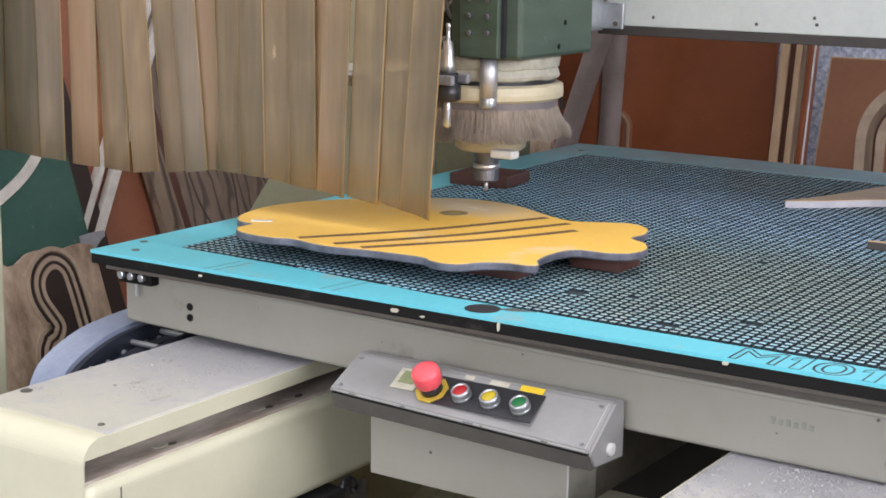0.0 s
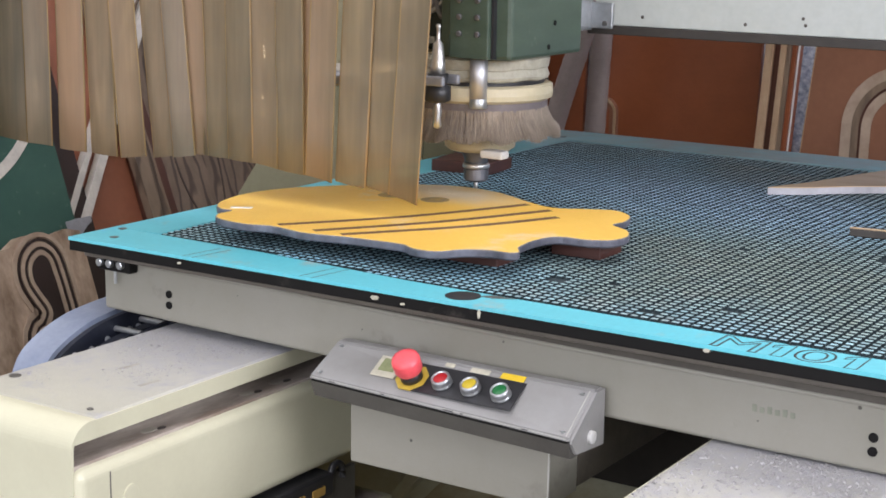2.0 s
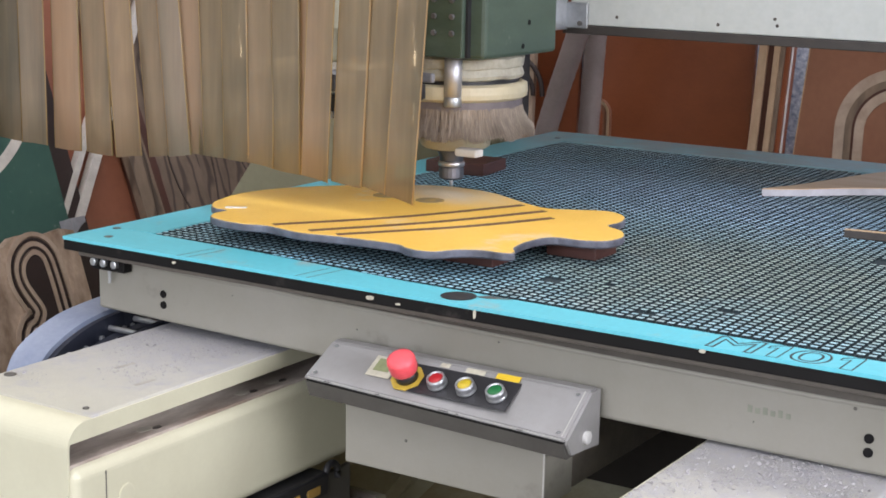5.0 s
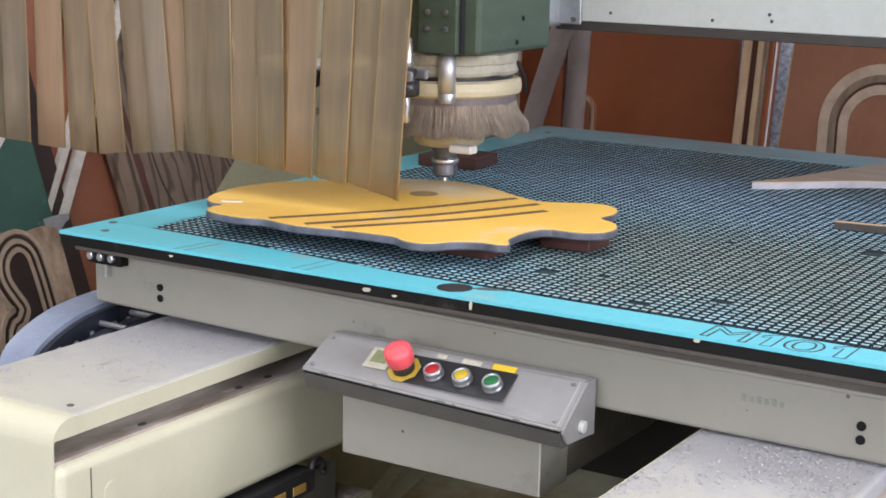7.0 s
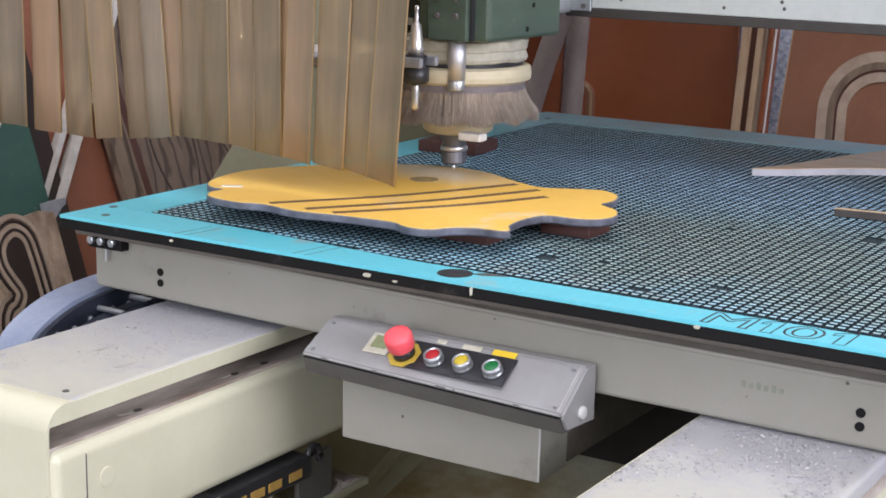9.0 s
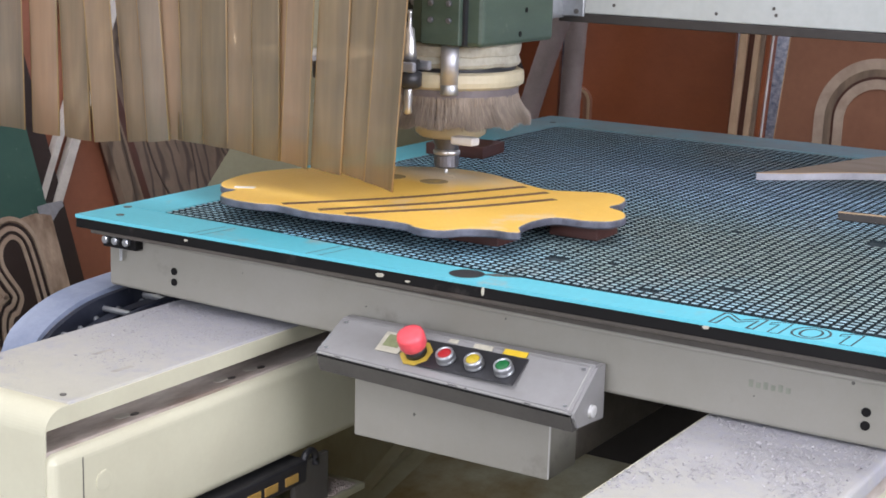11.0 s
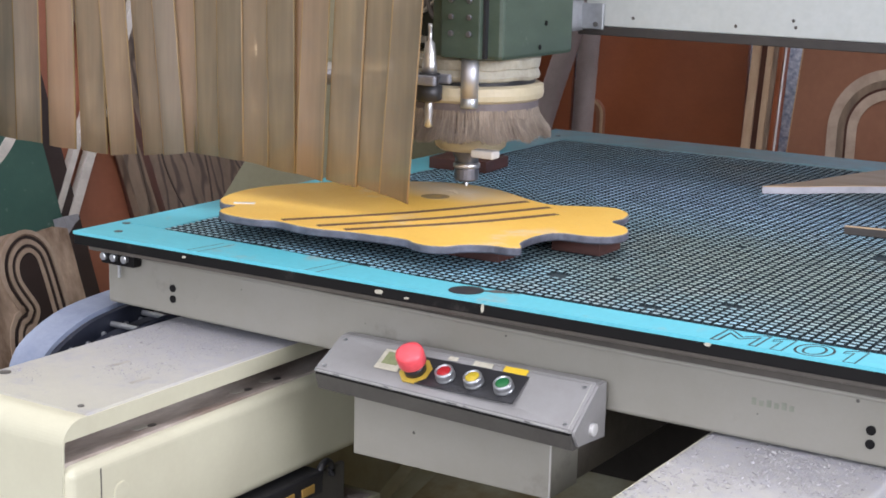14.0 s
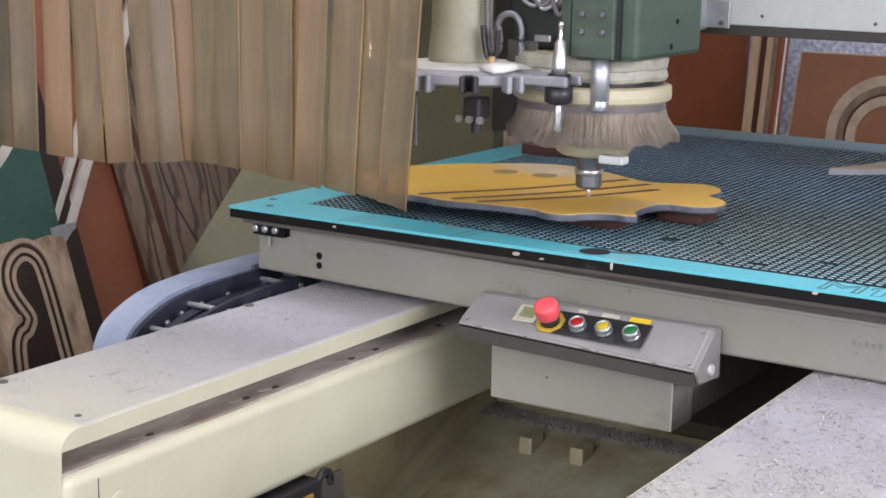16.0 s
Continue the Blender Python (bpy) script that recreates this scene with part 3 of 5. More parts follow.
def rail_chips(x0, x1, seed, dense, lo, hi):
    rnd = random.Random(seed)
    bm = bmesh.new()
    for _ in range(dense):
        y = rnd.uniform(lo, hi)
        x = rnd.uniform(x0, x1)
        if noise.noise(Vector((x * 14, y * 11, seed))) + 3.0 * min(0.08, y - lo - 0.24) < rnd.uniform(-0.4, 0.4):
            continue
        s = abs(rnd.gauss(0, 0.00046 if seed == 3 else 0.00066)) + 0.0003
        m = Matrix.Translation((x, y, 0.8282 + s * 0.3)) @ Euler((rnd.uniform(-0.6, 0.6), rnd.uniform(-0.6, 0.6), rnd.uniform(0, 6))).to_matrix().to_4x4() @ Matrix.Diagonal((s * rnd.uniform(0.8, 1.4), s * rnd.uniform(0.6, 1), s * 0.6, 1))
        vs = [bm.verts.new(m @ Vector(p)) for p in ((-1, -1, 0), (1, -1, 0), (1, 1, 0), (-1, 1, 0), (0, 0, 1))]
        for i in range(4):
            bm.faces.new((vs[i], vs[(i + 1) % 4], vs[4]))
        bm.faces.new(vs[3::-1])
    return bm


# ---- the moving table ----
TW, TL, TZ = 1.2375, 1.395, 0.95
GX0, GX1, GY0, GY1 = 0.083, 1.155, 0.050, 1.270
FRONT = [(0.0, 0.088), (0.27, 0.079), (0.52, 0.058), (0.80, 0.053), (1.2375, 0.052)]


def front_line(x):
    """Where the grid begins behind the front border."""
    return float(np.interp(x, [p[0] for p in FRONT], [p[1] for p in FRONT]))


PITCH, PADW, PADD = 0.0125, 0.0085, 0.0067


def droop(x):
    """How far the apron hangs below the slab's line."""
    return float(np.interp(x, (0.0, 0.29, 0.80, 1.10), (0.0, 0.005, 0.0125, 0.0138)))


def drooped(bm):
    for v in bm.verts:
        v.co.z -= droop(v.co.x)
    return bm


def lengthwise(lo, hi, bevel, n=12):
    """A long bar along x, cut in lengths so that it can hang unevenly."""
    bm = cube(lo, hi, bevel, 3)
    for k in range(1, n):
        x = lo[0] + (hi[0] - lo[0]) * k / n
        bmesh.ops.bisect_plane(bm, geom=bm.verts[:] + bm.edges[:] + bm.faces[:], plane_co=(x, 0, 0), plane_no=(1, 0, 0))
    return bm


def table():
    root = thing("router_table", (TW / 2, TL / 2, 0.75), "router table with bright cyan border and dark cross-grooved vacuum grid", "machine table")
    bm = bmesh.new()
    # cyan border round the sunk grid
    prism([(0, 0), (TW, 0)] + FRONT[::-1], 0.9455, TZ, bm=bm)
    for lo, hi in (((0, GY1), (TW, TL)), ((0, 0.0881), (GX0, GY1)), ((GX1, 0.0525), (TW, GY1))):
        cube((lo[0], lo[1], 0.9455), (hi[0], hi[1], TZ), bm=bm)
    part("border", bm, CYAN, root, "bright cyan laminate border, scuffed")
    part("slab", cube((0.0005, 0.0005, 0.9315), (TW - 0.0005, TL, 0.9455), 0.0015), BLACK, root, "black slab edge with chipped paint")
    part("grid_base", cube((GX0, GY0, 0.9455), (GX1, GY1, 0.9460)), GROOVE, root, "black groove bottom")
    part("trim", cube((0.012, 0.016, 0.922), (TW - 0.012, TL - 0.02, 0.9315), 0.002), mat_once("worn_bronze_trim", (0.135, 0.118, 0.10), 0.45), root)
    # brown strip paints the slab's overhang shade along the apron's top
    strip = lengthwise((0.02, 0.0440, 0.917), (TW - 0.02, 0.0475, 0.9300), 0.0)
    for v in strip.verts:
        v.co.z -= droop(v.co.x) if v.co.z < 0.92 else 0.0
    part("overhang_shade_strip", strip, mat_once("overhang_shade_brown", (0.085, 0.075, 0.062), 0.55), root, "brown strip coloured for shade under the slab")
    part("apron", drooped(lengthwise((0.018, 0.046, 0.8445), (TW - 0.018, 0.068, 0.9205), 0.005)), GREY, root, "grey painted front apron")
    part("apron_ledge", drooped(lengthwise((0.090, 0.0425, 0.9150), (TW - 0.02, 0.0475, 0.9200), 0.0015)), GREY, root, "pale folded ledge of the apron")
    part("side_apron", cube((0.02, 0.068, 0.843), (0.045, TL - 0.05, 0.922), 0.004), GREY, root)
    part("side_apron", cube((TW - 0.045, 0.068, 0.843), (TW - 0.02, TL - 0.05, 0.922), 0.004), GREY, root)
    # block added in black to hold the shade under the table
    part("shade_box", cube((0.36, 0.42, 0.605), (0.88, 1.28, 0.829)), mat_once("oily_underside_shade", (0.016, 0.014, 0.012), 0.5), root, "added black box that darkens the space under the table")
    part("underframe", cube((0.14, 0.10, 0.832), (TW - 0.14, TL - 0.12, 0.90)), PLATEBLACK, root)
    for x in (0.139, TW - 0.139):
        for z in (0.883, 0.868):
            part("bolt_hole", lathe([(0.0052, 0.0), (0.0052, -0.0012), (0.003, -0.0014)], (x, 0.0455, z - droop(x)), 20, axis="y"), BLACK, root)
    # corner fitting with pneumatic screws
    part("corner_bracket", cube((0.022, 0.030, 0.903), (0.083, 0.046, 0.926), 0.002), BLACK, root, "black corner fitting")
    for x in (0.030, 0.048, 0.068):
        part("fitting_screw", lathe([(0.0055, 0.0), (0.0055, -0.005), (0.0035, -0.006)], (x, 0.030, 0.914), 14, axis="y"), ZINC, root)
    part("pin", rod((0.050, 0.036, 0.885), (0.050, 0.036, 0.905), 0.0022, 10), ZINC, root)
    for x, y in ((0.010, 0.083), (0.052, 0.034), (0.055, 1.30), (1.18, 0.034)):
        part("screw_head", lathe([(0.006, 0.95), (0.006, 0.9508), (0.004, 0.951)], (x if x > 0.02 else 0.02, y, 0), 16), DARKGREY, root)
    # the round hole with a worn channel, reference scratches, chips in the edge
    part("port_hole", lathe([(0.0215, 0.9501), (0.0215, 0.9505), (0.012, 0.9505)], (0.612, 0.031, 0), 28), PLATEBLACK, root)
    part("worn_channel", prism([(0.628, 0.040), (0.645, 0.040), (0.672, 0.0535), (0.640, 0.0535)], 0.9498, 0.9504), DARKGREY, root)
    for x0, x1 in ((0.205, 0.214), (0.222, 0.231), (0.396, 0.405), (0.414, 0.423)):
        part("scratch", ribbon([(x0, 0.0), (x1, 0.064)], 0.0014, 0.9498, 0.9502), DARKGREY, root)
    for x, w, h, z in ((0.508, 0.012, 0.005, 0.939), (0.548, 0.007, 0.0025, 0.937), (0.653, 0.0035, 0.011, 0.941), (0.931, 0.008, 0.004, 0.944), (0.20, 0.006, 0.003, 0.94)):
        part("paint_chip", prism([(x - w / 2, z), (x - w / 4, z - h / 2), (x + w / 3, z - h / 2.4), (x + w / 2, z + h / 5), (x + w / 5, z + h / 2), (x - w / 3, z + h / 2.6)], -0.0012, 0.002, "y"), LABELPALE, root)
    # engraved lettering, outlined
    for sign, x0, x1 in (("M", 0.932, 0.984), ("1", 0.990, 1.012), ("0", 1.018, 1.060), ("1", 1.067, 1.090)):
        if sign == "1":
            bm = ribbon([(x0 + (x1 - x0) * u, 0.001 + 0.049 * v) for u, v in ((0.42, 0), (0.95, 0), (0.95, 1), (0.55, 1), (0.0, 0.80), (0.0, 0.64), (0.42, 0.76))], 0.0014, 0.9496, 0.9504, 1, True)
        else:
            cu = bpy.data.curves.new("lettering", "FONT")
            cu.body, cu.size = sign, 0.062
            cu.fill_mode, cu.bevel_depth = "NONE", 0.0010
            tmp = bpy.data.objects.new("lettering", cu)
            scene.collection.objects.link(tmp)
            me = bpy.data.meshes.new_from_object(tmp.evaluated_get(bpy.context.evaluated_depsgraph_get()))
            bpy.data.objects.remove(tmp)
            bm = bmesh.new()
            bm.from_mesh(me)
            xs = [v.co.x for v in bm.verts]
            ys = [v.co.y for v in bm.verts]
            for v in bm.verts:
                v.co = Vector((x0 + (v.co.x - min(xs)) / (max(xs) - min(xs)) * (x1 - x0), 0.001 + (v.co.y - min(ys)) / (max(ys) - min(ys)) * 0.049, 0.9500 + v.co.z * 0.4))
        part("letter", bm, PLATEBLACK, root, "engraved outlined character")
    for x, z, r in ((0.659, 0.899, 0.0014), (0.814, 0.913, 0.0012), (1.082, 0.898, 0.0022), (0.457, 0.882, 0.0010), (0.258, 0.896, 0.0009), (0.974, 0.863, 0.0010)):
        part("speck", lathe([(r, 0.0), (r * 0.7, -0.0006)], (x, 0.0459, z), 8, axis="y"), DARKGREY, root)
    # faint stencilled mark that cannot be read
    for i in range(6):
        part("faded_mark", cube((0.967 + i * 0.0085, 0.0452, 0.873), (0.972 + i * 0.0085, 0.0459, 0.881 - 0.002 * (i % 2))), mat_once("faded_green_ink", (0.235, 0.25, 0.20)), root, "faded green stencil mark")
    return root


ONCE = {}


def mat_once(name, c, rough=0.5):
    if name not in ONCE:
        ONCE[name] = mat(name, c, rough, scale=30)
        # these near-black shade colours get almost no gloss
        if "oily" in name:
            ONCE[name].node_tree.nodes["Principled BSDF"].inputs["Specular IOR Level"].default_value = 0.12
    return ONCE[name]


def sag(bm):
    """The box hangs a little low towards its front right end."""
    for v in bm.verts:
        v.co.z -= 0.011 * max(0.0, min(1.0, (v.co.x - 0.437) / 0.36)) * max(0.0, min(1.0, (0.02 - v.co.y) / 0.06))
    return bm


def control_box():
    root = thing("control_box", (0.617, 0.02, 0.728), "grey sloping operator box with emergency stop and push buttons", "control panel")
    lid = [(0.037, 0.8715), (0.018, 0.8715), (-0.040, 0.841), (-0.040, 0.838), (0.037, 0.838)]
    bm = prism(lid, 0.442, 0.794, "x")
    bmesh.ops.bevel(bm, geom=[e for e in bm.edges if abs(e.verts[0].co.x - e.verts[1].co.x) > 0.1], offset=0.0025, segments=2, affect="EDGES")
    part("sloping_lid", sag(bm), GREYBOX, root, "worn grey sloping lid")
    part("seam", sag(prism([(0.036, 0.8378), (-0.0403, 0.8378), (-0.0403, 0.8358), (0.036, 0.8358)], 0.444, 0.792, "x")), BLACK, root)
    part("tray", sag(prism([(0.037, 0.836), (-0.040, 0.836), (-0.032, 0.815), (0.037, 0.803)], 0.443, 0.793, "x")), DARKGREY, root, "dark grey undertray")
    part("end_plate", sag(prism([(0.037, 0.870), (0.017, 0.870), (-0.038, 0.840), (-0.038, 0.835), (-0.028, 0.819), (0.037, 0.805)], 0.794, 0.7975, "x")), GREYBOX, root)
    for x, y, z in ((0.452, 0.010, 0.8680), (0.783, 0.010, 0.8668), (0.452, -0.033, 0.8452), (0.783, -0.033, 0.8344)):
        part("lid_screw", lathe([(0.0026, 0.0), (0.0026, 0.0014), (0.0015, 0.0018)], (x, y, z), 10), ZINC, root)
    worn = mat_once("bare_worn_edge", (0.50, 0.49, 0.46), 0.4)
    part("worn_edge", sag(cube((0.446, -0.0406, 0.8402), (0.790, -0.0396, 0.8412))), worn, root, "bare worn front edge")
    part("worn_edge", sag(prism([(0.016, 0.8712), (-0.037, 0.8432), (-0.037, 0.8424), (0.016, 0.8704)], 0.7885, 0.7896, "x")), worn, root, "bare worn end edge")
    for x, wd in ((0.470, 0.010), (0.545, 0.006), (0.632, 0.014), (0.655, 0.004), (0.735, 0.008)):
        part("paint_chip", sag(cube((x, -0.0408, 0.8400), (x + wd, -0.0393, 0.8410))), PLATEBLACK, root, "dark chip in the edge")
    part("mounting_strip", cube((0.46, 0.036, 0.846), (0.775, 0.0445, 0.866)), DARKGREY, root)
    part("key_lock", lathe([(0.0075, 0.0), (0.0075, 0.004), (0.005, 0.005)], (0.7975, 0.004, 0.822), 18, axis="x"), mat("chromed_lock", (0.80, 0.80, 0.78), 0.45, 0.3, scale=20), root, "round zinc key lock")
    part("lower_case", cube((0.473, 0.0, 0.728), (0.749, 0.07, 0.806), 0.002), GREY, root, "grey sheet metal lower case")
    part("speck", lathe([(0.0022, 0.0), (0.0015, -0.0006)], (0.562, 0.0, 0.7720), 8, axis="y"), DARKGREY, root)
    part("case_edge", cube((0.7478, -0.0006, 0.730), (0.7496, 0.0014, 0.804)), mat_once("bare_worn_edge", (0.50, 0.49, 0.46), 0.4), root, "bare worn corner of the case")
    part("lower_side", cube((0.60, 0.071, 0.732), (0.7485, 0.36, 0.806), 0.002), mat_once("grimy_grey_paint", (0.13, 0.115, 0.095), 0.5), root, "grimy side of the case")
    # frame on the slope: u along x, v down the slope, w out of it
    dv = Vector((0, -0.058, -0.034)).normalized()
    up = Vector((0, -0.034, 0.058)).normalized()
    o = Vector((-0.004, 0.018, 0.8717))
    m = Matrix(((1, -dv.x, up.x, 0), (0, -dv.y, up.y, 0), (0, -dv.z, up.z, 0), (0, 0, 0, 1)))

    def at(x, v, h):
        return o + Vector((x, 0, 0)) + dv * v + up * h

    def plate(name, x0, x1, v0, v1, h, material, label="", lift=0.0003):
        bm = cube((x0, -v1, lift), (x1, -v0, h), 0.0003, 1)
        bm.transform(Matrix.Translation(o) @ m)
        return part(name, bm, material, root, label)

    def turned(profile, x, v, seg=28):
        bm = lathe(profile, (0, 0, 0), seg)
        bm.transform(Matrix.Translation(at(x, v, 0)) @ m)
        return bm
    plate("button_plate", 0.567, 0.717, 0.011, 0.055, 0.0015, PLATEBLACK, "black button plate")
    plate("instruction_label", 0.519, 0.553, 0.010, 0.043, 0.0012, LABELPALE, "pale printed label")
    plate("printed_field", 0.525, 0.547, 0.014, 0.034, 0.0015, LABELGREEN, "green printed field", 0.001)
    plate("yellow_label", 0.681, 0.712, 0.001, 0.010, 0.0012, LABELYEL, "bright yellow label")
    plate("white_label", 0.640, 0.666, 0.002, 0.0095, 0.001, LABELPALE)
    plate("white_label", 0.605, 0.618, 0.002, 0.0085, 0.001, LABELPALE)
    bm = lathe([(0.021, 0.0004), (0.021, 0.0022), (0.018, 0.0022)], (0, 0, 0), 8)
    bm.transform(Matrix.Translation(at(0.576, 0.036, 0)) @ m @ pose(0, 0, 0, 0, 0, 22))
    part("stop_plate", bm, YELPLATE, root, "yellow emergency plate")
    stop = part("emergency_stop", turned([(0.0135, 0.001), (0.0135, 0.014), (0.011, 0.014), (0.011, 0.020)], 0.576, 0.036), PLATEBLACK, root, "emergency stop collar", True)
    part("mushroom_cap", turned([(0.0110, 0.013), (0.0155, 0.0138), (0.0168, 0.017), (0.0172, 0.0295), (0.0160, 0.0335), (0.012, 0.0346)], 0.576, 0.036, 36), RED, stop, "red mushroom cap", True)
    for x, c, lab in ((0.618, REDCAP, "red lens"), (0.657, YELCAP, "yellow lens"), (0.697, GRNCAP, "green lens")):
        bt = part("push_button", turned([(0.0122, 0.0015), (0.0122, 0.004), (0.0112, 0.0045), (0.0116, 0.006), (0.0112, 0.0075), (0.0116, 0.009), (0.0112, 0.0118), (0.0100, 0.0125), (0.0088, 0.0125), (0.0088, 0.010)], x, 0.036), ZINC, root, "ribbed metal push button", True)
        part("lens", turned([(0.0086, 0.008), (0.0086, 0.0112), (0.0068, 0.0120)], x, 0.036), c, bt, lab, True)
    return root


def band(path, w0, w1, th, off):
    """A flat band along a line in the (y, z) plane, from x = w0 to w1."""
    bm = bmesh.new()
    rings = []
    for i, p in enumerate(path):
        d = (path[min(i + 1, len(path) - 1)] - path[max(i - 1, 0)]).normalized()
        nrm = Vector((0, -d.z, d.y))
        c = p + nrm * off
        rings.append([bm.verts.new(c + nrm * q * th / 2 + Vector((w, 0, 0))) for w, q in ((w0, 1), (w1, 1), (w1, -1), (w0, -1))])
    for a, b in zip(rings, rings[1:]):
        for j in range(4):
            bm.faces.new((a[j], a[(j + 1) % 4], b[(j + 1) % 4], b[j]))
    bm.faces.new(rings[0])
    bm.faces.new(rings[-1][::-1])
    return bm


def cable_chain():
    """The drag chain beside the rail: a bend that rolls at half the table's pace, and a run fixed to the table."""
    root = thing("cable_chain", (0.0, 0.0, 0.66), "black cable chain under a dusty blue-grey cover band", "cable chain")
    bend = [(-0.079, 0.66), (-0.076, 0.735), (-0.063, 0.775), (-0.040, 0.798), (0.008, 0.819), (0.063, 0.830), (0.16, 0.836), (0.30, 0.837)]
    run = [(0.10, 0.8320), (0.15, 0.8350), (0.20, 0.8360), (0.26, 0.836)]
    pieces = []
    for name, line in (("bend", bend), ("upper_run", run)):
        path = spline([(0, *p) for p in line], 8)
        lift = 0.0 if name == "bend" else 0.0005
        piece = part(name, band(path, -0.054 - lift, 0.002 + lift, 0.007 + lift, -0.003), HOSEBLUE, root, "dusty blue-grey cover band")
        for w0, w1, tall, drop in ((0.004, 0.012, 0.085, -0.048), (0.080, 0.088, 0.030, -0.024)):
            part("side_link", band(path, w0 - lift, w1 + lift, tall, drop), NAVY, piece, "black chain side links")
        part("cable", band(path, 0.022, 0.040, 0.014 + lift, -0.034), NAVY, piece)
        part("cable", band(path, 0.046, 0.074, 0.016 + lift, -0.036), NAVY, piece)
        for k in range(4, len(path) - 1, 12):
            p = path[k]
            part("rung", rod((0.012, p.y, p.z - 0.022), (0.092, p.y, p.z - 0.022), 0.0042, 10), ZINC, piece)
        for k in range(3, len(path) - 1, 7):
            p = path[k]
            part("rivet", lathe([(0.004, 0.0), (0.004, -0.003)], (0.0795, p.y + 0.006, p.z - 0.022), 10, axis="x"), ZINC, piece)
        for k in range(2, len(path) - 1, 5):
            p = path[k]
            for dz in (0.030, 0.062):
                part("chain_bolt", lathe([(0.0042, 0.0), (0.0042, 0.003), (0.0025, 0.0045)], (0.0125 + lift, p.y + 0.2 * dz, p.z - dz), 10, axis="x"), ZINC, piece)
        pieces.append(piece)
    return root, pieces[1]


def workpiece():
    """The cut-out yellow sign board."""
    root = thing("sign_board", (0.38, 0.28, 0.972), "yellow-faced cut-out board with wavy edge and three brown grooves", "board")
    half = [(0.102, 0.201), (0.092, 0.268), (0.112, 0.338), (0.160, 0.405), (0.232, 0.470), (0.278, 0.500), (0.325, 0.508), (0.386, 0.496), (0.460, 0.455), (0.506, 0.438),
            (0.545, 0.455), (0.585, 0.472), (0.620, 0.450), (0.634, 0.410), (0.632, 0.376), (0.664, 0.353), (0.682, 0.318), (0.676, 0.284), (0.648, 0.267), (0.610, 0.262),
            (0.598, 0.228), (0.602, 0.178), (0.618, 0.150), (0.607, 0.139), (0.580, 0.137), (0.553, 0.121), (0.538, 0.096), (0.516, 0.088), (0.495, 0.092), (0.471, 0.103),
            (0.394, 0.097), (0.335, 0.086), (0.276, 0.096), (0.244, 0.087), (0.207, 0.088), (0.178, 0.098), (0.164, 0.118), (0.163, 0.147), (0.141, 0.150), (0.120, 0.166)]
    edge = [(p.x, p.y) for p in spline([(*p, 0) for p in half], 5, True)]
    c = Vector((0.38, 0.29))
    cnt = len(edge)

    def inset(d):
        out = []
        for i in range(cnt):
            a, b = Vector(edge[i - 1]), Vector(edge[(i + 1) % cnt])
            t = (b - a).normalized()
            out.append((edge[i][0] + t.y * d, edge[i][1] - t.x * d))
        return out
    bm = bmesh.new()
    rings = [[bm.verts.new((*p, z)) for p in pts] for pts, z in ((inset(0.002), 0.972), (edge, 0.974), (edge, 0.9805), (inset(0.0008), 0.9822))]
    for a, b in zip(rings, rings[1:]):
        for i in range(cnt):
            bm.faces.new((a[i], a[(i + 1) % cnt], b[(i + 1) % cnt], b[i]))
    bm.faces.new(rings[0][::-1])
    bm.faces.new(rings[-1])
    part("core", bm, PIECEEDGE, root, "grey board core with sanded edge")
    part("lip", prism(inset(0.0008), 0.9822, 0.9826), mat("cut_laminate_lip", (0.55, 0.44, 0.27), 0.5, scale=30), root, "pale cut lip")
    part("face", prism(inset(0.0018), 0.9824, 0.9830), YELLOW, root, "bright yellow face laminate")
    for line in ([(0.278, 0.106), (0.383, 0.261), (0.466, 0.436)], [(0.339, 0.103), (0.436, 0.252), (0.514, 0.415)], [(0.382, 0.104), (0.484, 0.250), (0.547, 0.376)]):
        part("groove", ribbon(line, 0.0125, 0.9828, 0.9833), BROWNLINE, root, "brown routed groove")
    for x, y in ((0.270, 0.381), (0.341, 0.386)):
        part("milled_spot", lathe([(0.021, 0.9828), (0.021, 0.9833), (0.001, 0.9833)], (x, y, 0), 28), SWIRL, root, "round dark milled spot")
    tagged(part("saw_dust", mound_flat((0.335, 0.44), 0.075, 0.9831, 260, 3), mat_once("pale_saw_dust", (0.78, 0.66, 0.48), 0.8), root, "pale saw dust on the face"), kind="stuff")
    part("tape_scrap", prism([(0.152, 0.158), (0.176, 0.172), (0.172, 0.182), (0.146, 0.166)], 0.9830, 0.9836), WHITE, root)
    return root


def mound_flat(c, r, z, n, seed):
    rnd = random.Random(seed)
    bm = bmesh.new()
    for _ in range(n):
        a, d = rnd.uniform(0, 6.283), abs(rnd.gauss(0, 0.5)) * r
        x, y, s = c[0] + d * math.cos(a) * 1.2, c[1] + d * math.sin(a) * 0.75, rnd.uniform(0.0003, 0.0009)
        q = rnd.uniform(0, 3)
        vs = [bm.verts.new((x + s * math.cos(q + k * 2.09), y + s * math.sin(q + k * 2.09), z)) for k in range(3)] + [bm.verts.new((x, y, z + s * 0.7))]
        for k in range(3):
            bm.faces.new((vs[k], vs[(k + 1) % 3], vs[3]))
        bm.faces.new(vs[2::-1])
    return bm


def spacer(x0, y0, x1, y1, h, turn=0):
    bm = cube((-(x1 - x0) / 2, -(y1 - y0) / 2, 0), ((x1 - x0) / 2, (y1 - y0) / 2, h), 0.001)
    bm.transform(pose((x0 + x1) / 2, (y0 + y1) / 2, 0.95, 0, 0, turn))
    return solid("spacer_block", bm, PHENOLIC, "brown phenolic spacer block lying on the grooved table", "block", "spacer blocks")


